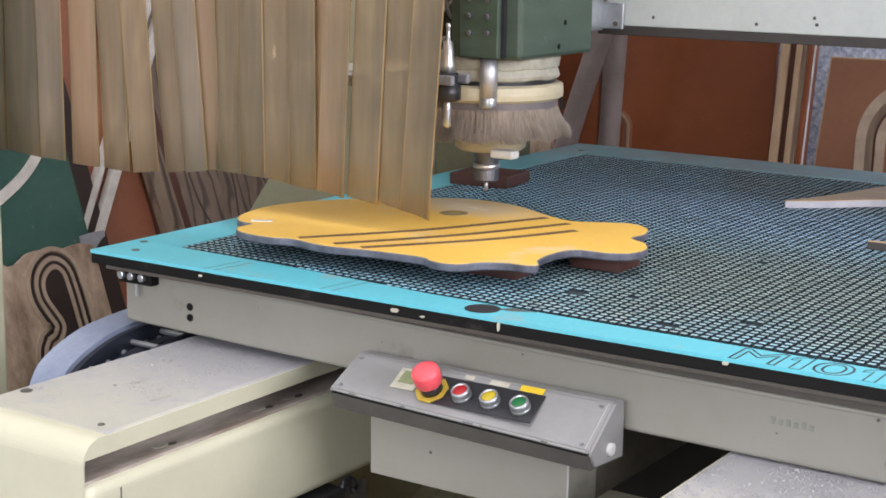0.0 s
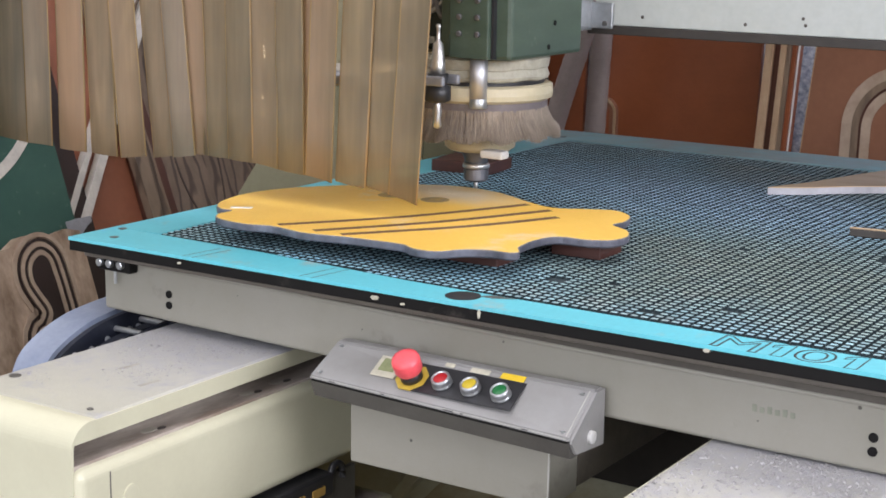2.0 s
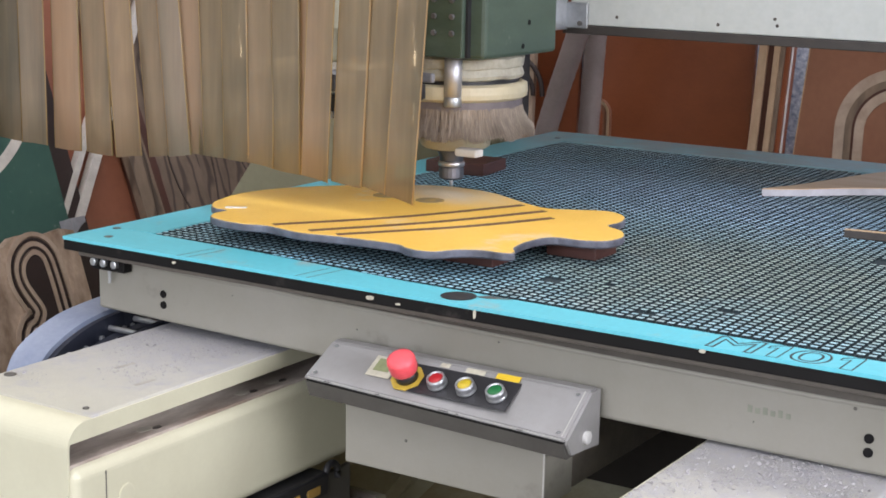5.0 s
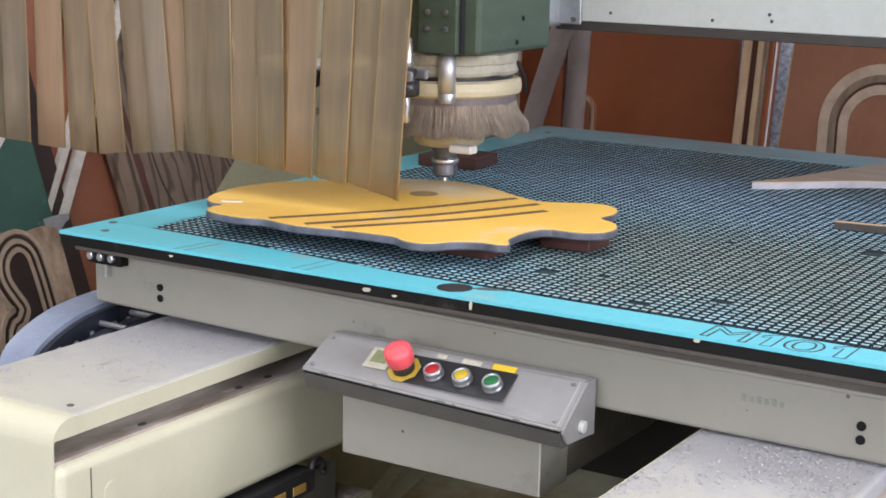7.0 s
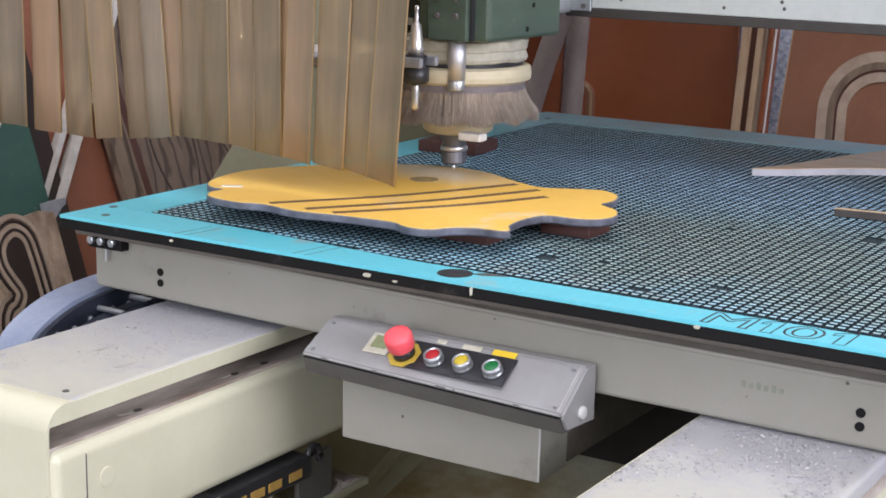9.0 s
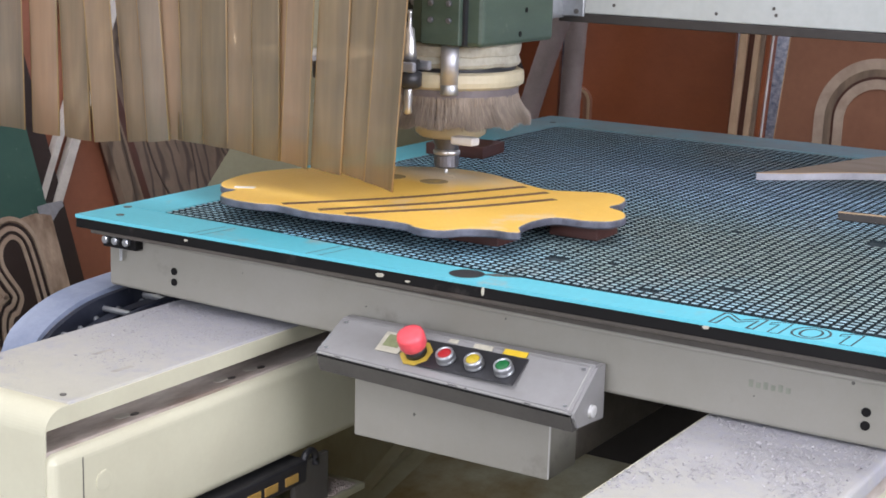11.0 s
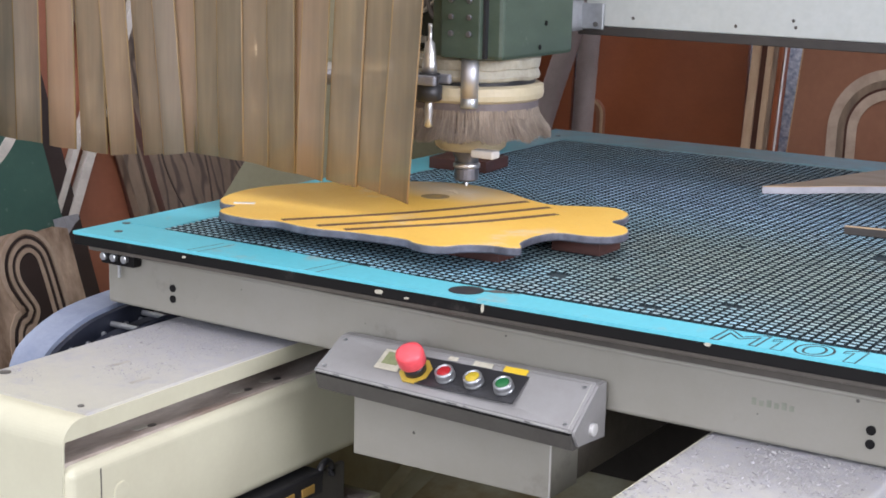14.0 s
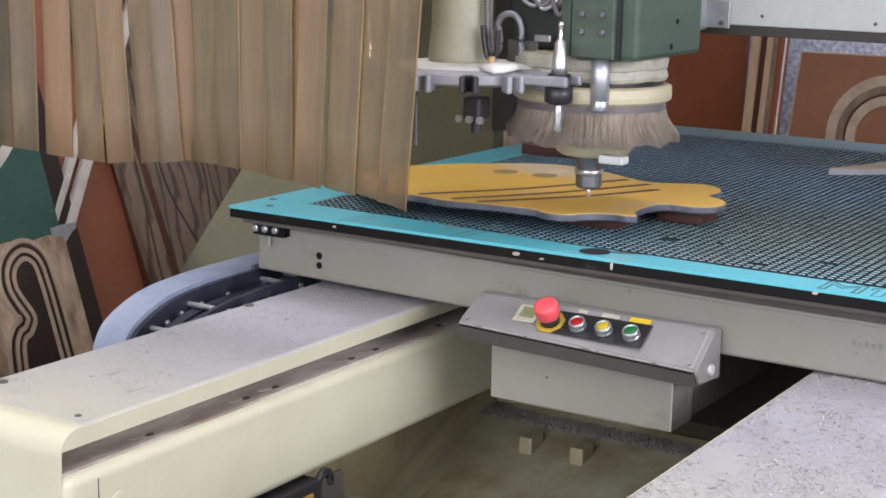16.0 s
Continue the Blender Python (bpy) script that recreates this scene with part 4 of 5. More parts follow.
def leftovers():
    out = []
    root = thing("offcut_board", (0.9, 1.15, 0.9503), "pale wood-faced pointed offcut with grey edge", "board")
    rim = [(0.646, 0.912), (0.6455, 0.922), (0.6756, 0.9904), (0.703, 1.083), (0.726, 1.160), (0.760, 1.245), (0.830, 1.325), (0.95, 1.365), (1.14, 1.365),
           (1.17, 1.30), (1.14, 1.19), (1.0, 1.132), (0.90, 1.092), (0.817, 1.052), (0.779, 1.028), (0.7342, 0.989), (0.6916, 0.945)]
    edge = [(p.x, p.y) for p in spline([(*p, 0) for p in rim], 4, True)]
    part("core", prism(edge, 0.9503, 0.9612), PALEEDGE, root, "pale grey sanded edge")
    part("face", prism(edge, 0.9612, 0.9625), PALEWOOD, root, "pale wood face")
    out.append(root)
    bar = thing("flat_bar", (0.98, 0.68, 0.95), "thin dark-sided batten with pale top", "batten")
    bm = cube((0.862, 0.657, 0.95), (1.10, 0.664, 0.9612), 0.0008)
    bm.transform(Matrix.Translation((0.862, 0.655, 0)) @ pose(0, 0, 0, 0, 0, 8) @ Matrix.Translation((-0.862, -0.655, 0)))
    part("body", bm, mat_once("dark_batten_side", (0.045, 0.038, 0.032), 0.6), bar, "dark batten side")
    bm = cube((0.8625, 0.6575, 0.9612), (1.0995, 0.6635, 0.9624))
    bm.transform(Matrix.Translation((0.862, 0.655, 0)) @ pose(0, 0, 0, 0, 0, 8) @ Matrix.Translation((-0.862, -0.655, 0)))
    part("top_strip", bm, PALEWOOD, bar, "pale top")
    out.append(bar)
    return out


# ---- the router head ----
HX, HY = 0.320, 0.507


def head():
    root = thing("milling_spindle", (HX, HY, 1.0), "green router spindle unit with bristle dust skirt and collet", "spindle")
    ax = (HX, HY, 0)
    part("housing", cube((0.336, 0.402, 1.207), (0.437, 0.614, 1.75), 0.006, 2), GREEN, root, "scuffed green cast housing")
    # recess shade is put into this near-black green
    part("housing_rear", cube((0.215, 0.45, 1.212), (0.336, 0.60, 1.75), 0.006), mat("recess_shade_green", (0.012, 0.018, 0.015), 0.6, c2=(0.022, 0.030, 0.025), scale=12), root, "recessed housing side coloured dark for shade")
    fp = part("guide_plate", cube((0.345, 0.386, 1.2085), (0.409, 0.4015, 1.74), 0.002), GREEN, root, "bolted green guide plate")
    # black strip stands in for the shade between guide plate and housing
    part("shadow_gap", cube((0.4095, 0.3935, 1.209), (0.4135, 0.4025, 1.74)), PLATEBLACK, root, "black strip for the shaded gap beside the guide plate")
    part("guide_plate_side", cube((0.322, 0.400, 1.209), (0.337, 0.46, 1.74), 0.002), GREEN, root)
    for i in range(6):
        for x in (0.362, 0.392):
            part("bolt", lathe([(0.0042, 0.0), (0.0042, -0.003), (0.003, -0.0038)], (x, 0.386, 1.243 + 0.0235 * i), 12, axis="y"), DULLSTEEL, fp)
    for y, z in ((0.510, 1.221), (0.527, 1.255), (0.47, 1.31), (0.58, 1.30)):
        part("tapped_hole", lathe([(0.004, 0.0), (0.004, 0.0006)], (0.4372, y, z), 12, axis="x"), BLACK, root)
    part("guide_rod", lathe([(0.0128, 1.148), (0.0128, 1.215)], (0.378, 0.414, 0), 24), mat("brushed_steel", (0.66, 0.66, 0.70), 0.5, 0.85, scale=14, bscale=150, grain=(1, 1, 0.1)), root, "bright steel guide rod", True)
    part("rod_tip", lathe([(0.0122, 1.136), (0.0130, 1.138), (0.0130, 1.150), (0.0122, 1.151)], (0.378, 0.414, 0), 24), ZINC, root, "dull rod end", True)
    lump = lathe([(0.100, 1.171), (0.105, 1.173), (0.107, 1.178), (0.104, 1.188), (0.106, 1.190), (0.107, 1.203), (0.100, 1.208)], ax, 96)
    for v in lump.verts:
        d = Vector((v.co.x - HX, v.co.y - HY, 0))
        v.co += d * 0.020 * noise.noise(v.co * 45) + Vector((0, 0, 0.0022 * noise.noise(v.co * 30)))
    part("upper_ring", lump, mat("dusty_ring", (0.44, 0.42, 0.34), 0.6, c2=(0.27, 0.25, 0.20), scale=16, mix=0.5, bscale=90, dust=(0.52, 0.49, 0.42), dust_amount=0.3, dust_scale=20), root, "dirty grey ivory upper ring")
    # black disc gives the gap between the rings its shade
    part("shadow_gap", lathe([(0.100, 1.166), (0.100, 1.173)], ax, 48), PLATEBLACK, root)
    part("lower_ring", lathe([(0.106, 1.141), (0.112, 1.145), (0.113, 1.152), (0.112, 1.163), (0.106, 1.166)], ax, 64), IVORY, root, "ivory clamping ring")
    part("brush_band", lathe([(0.098, 1.128), (0.105, 1.128), (0.105, 1.141), (0.098, 1.141)], ax, 64), mat_once("dirty_brush_band", (0.17, 0.145, 0.15), 0.5), root, "grey brush band")
    part("spindle_body", lathe([(0.050, 1.09), (0.085, 1.10), (0.085, 1.21)], ax, 40), IVORY, root)
    brush(root)
    part("nose_disc", lathe([(0.046, 1.062), (0.053, 1.067), (0.055, 1.078), (0.055, 1.094), (0.05, 1.10)], (HX + 0.006, HY, 0), 48), IVORY, root, "ivory spindle nose", True)
    bm = cube((0.366, 0.440, 1.060), (0.404, 0.462, 1.072), 0.003)
    part("white_scrap", bm, WHITE, root, "white plastic nozzle stub")
    part("collet_taper", lathe([(0.018, 1.040), (0.018, 1.046), (0.024, 1.060), (0.026, 1.064)], ax, 32), DULLSTEEL, root, "dark steel taper", True)
    part("collet_ring", lathe([(0.0185, 1.033), (0.0205, 1.034), (0.0205, 1.039), (0.0185, 1.041)], ax, 32), STEEL, root, "bright collet ring", True)
    part("collet_nut", lathe([(0.016, 1.013), (0.0190, 1.016), (0.0190, 1.031), (0.017, 1.034)], ax, 20), DULLSTEEL, root, "grey collet nut")
    part("cutter", lathe([(0.0004, 0.9975), (0.003, 0.998), (0.003, 1.016)], ax, 14), STEEL, root, "short steel router bit", True)
    # left-hand mounting, zinc bracket
    part("bracket", cube((0.408, 0.694, 1.238), (0.446, 0.699, 1.278), 0.0015), ZINC, root, "zinc sensor bracket")
    part("bracket_screw", lathe([(0.004, 0.0), (0.004, -0.003)], (0.434, 0.694, 1.246), 12, axis="y"), DARKGREY, root)
    part("bracket_foot", cube((0.404, 0.60, 1.235), (0.409, 0.70, 1.282), 0.001), ZINC, root)
    return root


def brush(root):
    """Bristles in tufts round the skirt, flaring outwards."""
    rnd = random.Random(4)
    for ring, (mt, cnt) in enumerate(((BRISTLE, 9500), (BRISTLETIP, 5200))):
        bm = bmesh.new()
        for i in range(cnt):
            c = rnd.randrange(84)
            a = (c + 0.5 * math.sin(c * 7.1)) * 2 * math.pi / 84 + rnd.gauss(0, 0.022)
            tuft = math.sin(c * 12.9)
            r0, r1 = 0.103 + rnd.uniform(-0.004, 0.002), 0.1185 + rnd.uniform(-0.008, 0.005) + 0.004 * tuft
            z1 = 1.089 + rnd.uniform(-0.003, 0.007) - 0.0035 * math.sin(c * 5.3)
            w = rnd.uniform(0.0003, 0.0008)
            da = rnd.gauss(0, 0.022)
            pts = []
            for k in range(4):
                s = k / 3
                r = r0 + (r1 - r0) * s ** 1.5
                aa = a + da * s
                c = Vector((HX + r * math.cos(aa), HY + r * math.sin(aa), 1.131 + (z1 - 1.131) * s))
                t = Vector((-math.sin(aa), math.cos(aa), 0)) * w * (1 - 0.55 * s)
                o = Vector((math.cos(aa), math.sin(aa), 0)) * w * 0.5 * (1 - 0.5 * s)
                pts.append((bm.verts.new(c - t), bm.verts.new(c + o), bm.verts.new(c + t)))
            for p, q in zip(pts, pts[1:]):
                bm.faces.new((p[0], p[1], q[1], q[0]))
                bm.faces.new((p[1], p[2], q[2], q[1]))
        tagged(part("bristles", bm, mt, root, "grey-brown dusty bristles"), kind="stuff")
    part("brush_core", lathe([(0.101, 1.137), (0.104, 1.122), (0.108, 1.108), (0.1125, 1.0985), (0.092, 1.094)], (HX, HY, 0), 64), mat_once("dark_brush_core", (0.13, 0.105, 0.085), 0.9), root)


def tool_changer():
    root = thing("tool_changer", (0.15, 0.38, 1.15), "grey tool carousel with cream column, grippers and spare cutters", "tool changer")
    cx, cy = 0.175, 0.40
    part("column", lathe([(0.046, 1.188), (0.047, 1.20), (0.043, 1.24), (0.043, 1.75)], (0.163, 0.405, 0), 40), mat("dirty_cream_paint", (0.40, 0.40, 0.30), 0.5, c2=(0.30, 0.29, 0.21), scale=9, bscale=120, dust=(0.24, 0.23, 0.19), dust_amount=0.1, dust_scale=16), root, "dirty cream painted column", True)
    part("carousel", lathe([(0.112, 1.166), (0.122, 1.170), (0.122, 1.182), (0.112, 1.187)], (cx, cy, 0), 48), CASTGREY, root, "dusty cast carousel plate")
    part("dust_sheet", lathe([(0.100, 1.187), (0.085, 1.190), (0.03, 1.192)], (cx, cy, 0), 30), WHITE, root)
    bm = lathe([(0.030, 1.189), (0.026, 1.195), (0.012, 1.198), (0.003, 1.1985)], (0.262, 0.345, 0), 14)
    for v in bm.verts:
        v.co += Vector((noise.noise(v.co * 60) * 0.010, noise.noise(v.co * 50 + Vector((3, 0, 0))) * 0.010, noise.noise(v.co * 40) * 0.004))
    part("dust_heap", bm, WHITE, root, "white dust heap", True)
    for i in range(14):
        a = 2 * math.pi * i / 14 + 0.12
        d = Vector((math.cos(a), math.sin(a), 0))
        for s in (-0.19, 0.19):
            q = Vector((math.cos(a + s), math.sin(a + s), 0))
            p = Vector((cx, cy, 0)) + q * 0.122
            bm = cube((-0.006, -0.004, 1.160), (0.026, 0.004, 1.184), 0.003)
            bm.transform(Matrix.Translation(p) @ pose(0, 0, 0, 0, 0, math.degrees(a)))
            part("gripper_finger", bm, CASTGREY if (i + int(s > 0)) % 3 else PLATEBLACK, root)
    for x, y in ((0.345, 0.358), (0.075, 0.30)):
        h = part("tool_holder", lathe([(0.014, 1.1480), (0.019, 1.1510), (0.019, 1.1700), (0.012, 1.1730), (0.015, 1.1820), (0.015, 1.1880)], (x, y, 0), 24), PLATEBLACK, root, "black tool holder", True)
        part("taper", lathe([(0.0110, 1.1880), (0.0105, 1.1980), (0.0070, 1.2300), (0.0032, 1.2340), (0.0026, 1.2500), (0.0036, 1.2530), (0.0026, 1.2570)], (x, y, 0), 24), STEEL, h, "bright steel taper", True)
        part("cutter", lathe([(0.002, 1.1100), (0.0065, 1.1130), (0.005, 1.1240), (0.0065, 1.1340), (0.0055, 1.1440), (0.0045, 1.1500)], (x, y, 0), 12), STEEL, h, "bright spare cutter", True)
    for y in (0.334, 0.374):
        part("gripper_arm", cube((0.266, y, 1.172), (0.368, y + 0.009, 1.186), 0.003), CASTGREY, root, "dusty cast gripper arm")
    # valve clutter under the plate
    part("valve_body", cube((0.212, 0.33, 1.118), (0.240, 0.36, 1.150), 0.004), PLATEBLACK, root, "black pneumatic valve")
    part("valve_stem", rod((0.226, 0.345, 1.10), (0.226, 0.345, 1.125), 0.007), PLATEBLACK, root)
    for x in (0.210, 0.226, 0.243):
        part("valve_nut", lathe([(0.0055, 0), (0.0055, -0.006)], (x, 0.329, 1.12), 6, axis="y"), ZINC, root)
    part("drop_rod", rod((0.130, 0.34, 1.075), (0.130, 0.34, 1.165), 0.003), DULLSTEEL, root)
    part("drop_block", cube((0.100, 0.335, 1.155), (0.165, 0.36, 1.165), 0.002), CASTGREY, root)
    # pipes and couplings beside the column
    part("u_pipe", tube([(0.240, 0.44, 1.19), (0.240, 0.44, 1.235), (0.234, 0.44, 1.252), (0.2224, 0.44, 1.2585), (0.207, 0.44, 1.254), (0.199, 0.44, 1.235), (0.198, 0.44, 1.212)], 0.0046), CASTGREY, root, "bent grey air pipe", True)
    part("pipe_nut", lathe([(0.009, 1.19), (0.009, 1.20)], (0.240, 0.44, 0), 6), ZINC, root)
    part("pipe_block", cube((0.212, 0.448, 1.19), (0.262, 0.47, 1.222), 0.003), DARKGREY, root)
    part("hose_loop", tube([(0.214, 0.385, 1.30), (0.216, 0.385, 1.25), (0.222, 0.382, 1.215), (0.232, 0.38, 1.207), (0.240, 0.38, 1.22), (0.237, 0.38, 1.245)], 0.0042), CABLE, root, "thin grey air hose", True)
    part("hose_loop", tube([(0.217, 0.372, 1.245), (0.224, 0.372, 1.205), (0.238, 0.372, 1.204), (0.241, 0.372, 1.24)], 0.004), PLATEBLACK, root, "thin black air hose", True)
    part("coupling", lathe([(0.006, 1.190), (0.006, 1.200), (0.0045, 1.204)], (0.236, 0.366, 0), 12), mat_once("brass", (0.5, 0.33, 0.16), 0.3), root, "brass coupling")
    part("cable_bundle", tube([(0.235, 0.46, 1.36), (0.255, 0.45, 1.29), (0.29, 0.45, 1.275), (0.31, 0.46, 1.31), (0.315, 0.47, 1.40)], 0.008), CABLE, root, "grey cable bundle", True)
    part("cable_bundle", tube([(0.240, 0.47, 1.38), (0.250, 0.46, 1.275), (0.275, 0.46, 1.268), (0.30, 0.46, 1.29)], 0.006), PLATEBLACK, root, "black cable bundle", True)
    for k in range(4):
        x = 0.236 + 0.017 * k
        part("air_hose", tube([(x, 0.452, 1.40), (x - 0.012, 0.446, 1.33), (x + 0.010 * (k % 2), 0.440, 1.285 - 0.008 * k), (x + 0.028, 0.444, 1.275 + 0.006 * k), (x + 0.040, 0.452, 1.34)], 0.0032 + 0.0008 * (k % 2)), (CASTGREY, CABLE, ZINC, CABLE)[k], root, "thin bent grey air hose", True)
    part("pipe_clamp", cube((0.262, 0.436, 1.222), (0.288, 0.446, 1.232), 0.002), ZINC, root, "bright pipe clamp")
    return root


def beam_cover():
    root = thing("beam_cover", (0.95, 0.74, 1.23), "long white sheet metal beam cover with dark lower edge", "machine cover")
    part("face", cube((0.412, 0.702, 1.2430), (1.75, 0.83, 1.60), 0.002), COVER, root)
    part("lower_edge", cube((0.400, 0.700, 1.229), (1.75, 0.83, 1.2425), 0.001), mat_once("dark_brown_edge", (0.032, 0.026, 0.022), 0.5), root, "dark brown lower edge")
    for x, z in ((0.493, 1.258), (0.748, 1.2675), (0.752, 1.258), (0.66, 1.255), (0.99, 1.27)):
        part("rust_spot", lathe([(0.0028, 0.0), (0.002, -0.0006)], (x, 0.702, z), 8, axis="y"), BRONZE, root)
    return root


def gantry():
    root = thing("gantry", (0.62, 1.1, 0), "olive green fixed gantry over the moving table", "machine frame")
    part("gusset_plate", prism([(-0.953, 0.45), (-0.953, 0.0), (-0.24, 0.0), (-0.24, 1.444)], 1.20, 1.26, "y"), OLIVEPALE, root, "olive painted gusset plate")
    part("column", cube((-0.2395, 1.21, 0), (-0.036, 1.255, 1.75), 0.004), OLIVESHADE, root, "olive column with shade in its colour")
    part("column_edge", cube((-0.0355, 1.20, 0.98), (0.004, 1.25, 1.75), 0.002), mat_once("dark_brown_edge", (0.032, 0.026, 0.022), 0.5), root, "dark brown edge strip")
    part("column", cube((1.26, 1.0, 0), (1.6, 1.6, 1.9), 0.01), OLIVESHADE, root)
    part("cross_beam", cube((-0.4, 0.87, 1.62), (1.75, 1.75, 1.95), 0.01), GREEN, root)
    return root


def curtain():
    """Amber strips hung overlapping from a rail over the front of the table."""
    rail = thing("curtain_rail", (0.0, 0.2, 1.60), "steel rail that carries the strip curtain", "rail")
    part("bar", cube((-0.75, 0.185, 1.60), (0.50, 0.215, 1.63), 0.003), DULLSTEEL, rail)
    for x in (-0.55, 0.44):
        part("arm", cube((x, 0.2, 1.632), (x + 0.03, 0.90, 1.668), 0.003), DULLSTEEL, rail)
    rnd = random.Random(11)
    # foot's middle, width, lean, lower end and slant of the foot of each strip, and its place: 0 before, 1 behind, 2 behind both neighbours
    hung = [(0.4014, 0.0470, 3.9, 1.0140, -0.006, 0, OLIVEPVC), (0.3570, 0.0540, 3.5, 1.0204, -0.006, 1, OLIVEPVC), (0.3115, 0.0508, 2.9, 1.0243, -0.003, 0, OLIVEPVC),
            (0.2622, 0.0462, 2.5, 1.0278, -0.0045, 0, WARMPVC), (0.2378, 0.0320, 0.54, 1.0310, 0.0, 2, WARMPVC), (0.2093, 0.0490, -0.37, 1.0315, -0.004, 0, OLIVEPVC),
            (0.1624, 0.0510, 0.0, 1.0360, -0.005, 1, OLIVEPVC), (0.1197, 0.0460, -0.17, 1.0387, -0.002, 0, OLIVEPVC), (0.0728, 0.0520, -0.61, 1.0392, -0.002, 1, OLIVEPVC),
            (0.0380, 0.0400, -2.05, 1.0392, 0.0, 2, WARMPVC), (0.0131, 0.0440, -4.33, 1.0348, 0.004, 0, PALEPVC), (-0.0280, 0.0470, -4.86, 1.0301, 0.004, 1, WARMPVC),
            (-0.0809, 0.0530, -4.22, 1.0256, 0.004, 0, WARMPVC), (-0.1467, 0.0550, -1.76, 1.0223, -0.003, 0, WARMPVC), (-0.2132, 0.0570, -0.45, 1.0230, -0.001, 0, WARMPVC),
            (-0.2784, 0.0560, -0.26, 1.0267, -0.001, 0, PALEPVC), (-0.3502, 0.0800, 1.24, 1.0295, -0.005, 0, PALEPVC), (-0.425, 0.064, 1.4, 1.030, 0.0, 1, PALEPVC)]
    for i, (mid, w, lean, bottom, slant, place, plastic) in enumerate(hung):
        x1 = mid + w / 2
        yy = 0.2 + (-0.0022, 0.0030, 0.0070)[place]
        tilt = rnd.uniform(-10, 10)
        bow = rnd.uniform(-0.003, 0.003)
        rows = []
        for k in range(9):
            s = k / 8
            z = bottom + (1.615 - bottom) * s
            ring = []
            for j in range(7):
                u = (-0.5, -0.462, -0.28, 0.0, 0.28, 0.462, 0.5)[j]
                curl = 0.0035 * (2 * u) ** 2 * (1 if i % 3 else -1)
                yk = curl + bow * math.sin(s * 3.14)
                skew = -slant * u * (1 - s)
                ring.append(Vector((u * w, yk, z - bottom - skew)))
            rows.append(ring)
        m = Matrix.Translation((x1 - w / 2, yy, bottom)) @ pose(0, 0, 0, 0, lean, tilt * 0.15)
        root = thing("curtain_strip", (x1 - w / 2, yy, bottom), "translucent amber yellowed plastic curtain strip", "curtain strip", "strips of the guard curtain")
        for name, c0, c1, mt in (("rim", 0, 1, PVCEDGE), ("sheet", 1, 5, plastic), ("rim", 5, 6, PVCEDGE)):
            bm = bmesh.new()
            top = [[bm.verts.new(m @ v) for v in r[c0:c1 + 1]] for r in rows]
            back = [[bm.verts.new(m @ (v + Vector((0, 0.0016, 0)))) for v in r[c0:c1 + 1]] for r in rows]
            n = c1 - c0
            for f, g in zip(top, top[1:]):
                for q in range(n):
                    bm.faces.new((f[q], f[q + 1], g[q + 1], g[q]))
            for f, g in zip(back, back[1:]):
                for q in range(n):
                    bm.faces.new((f[q + 1], f[q], g[q], g[q + 1]))
            for q in range(n):
                bm.faces.new((top[0][q + 1], top[0][q], back[0][q], back[0][q + 1]))
                bm.faces.new((top[-1][q], top[-1][q + 1], back[-1][q + 1], back[-1][q]))
            if c0 != 1:
                q = 0 if c0 == 0 else n
                for f, g, h, o in zip(top, top[1:], back[1:], back):
                    bm.faces.new((f[q], g[q], h[q], o[q]))
            part(name, bm, mt, root, "warm-toned rim with edge glow in its colour" if c0 != 1 else "", True)


# ---- boards along the walls ----
def sheet(name, x0, x1, z1, y, lean, material, label, thick=0.018, turn=0.0, edge=None, roll=0.0):
    """A board standing on the floor and leaning on the north wall."""
    root = thing(name, ((x0 + x1) / 2, y, 0), label, "board", "boards along the wall")
    w = x1 - x0
    bm = cube((-w / 2, -thick / 2, 0), (w / 2, thick / 2, z1), 0.0015, 1)
    m = Matrix.Translation(((x0 + x1) / 2, y, 0.004)) @ pose(0, 0, 0, -lean, 0, turn) @ pose(0, 0, 0, 0, roll, 0)
    bm.transform(m)
    part("panel", bm, material, root)
    return root, m, w


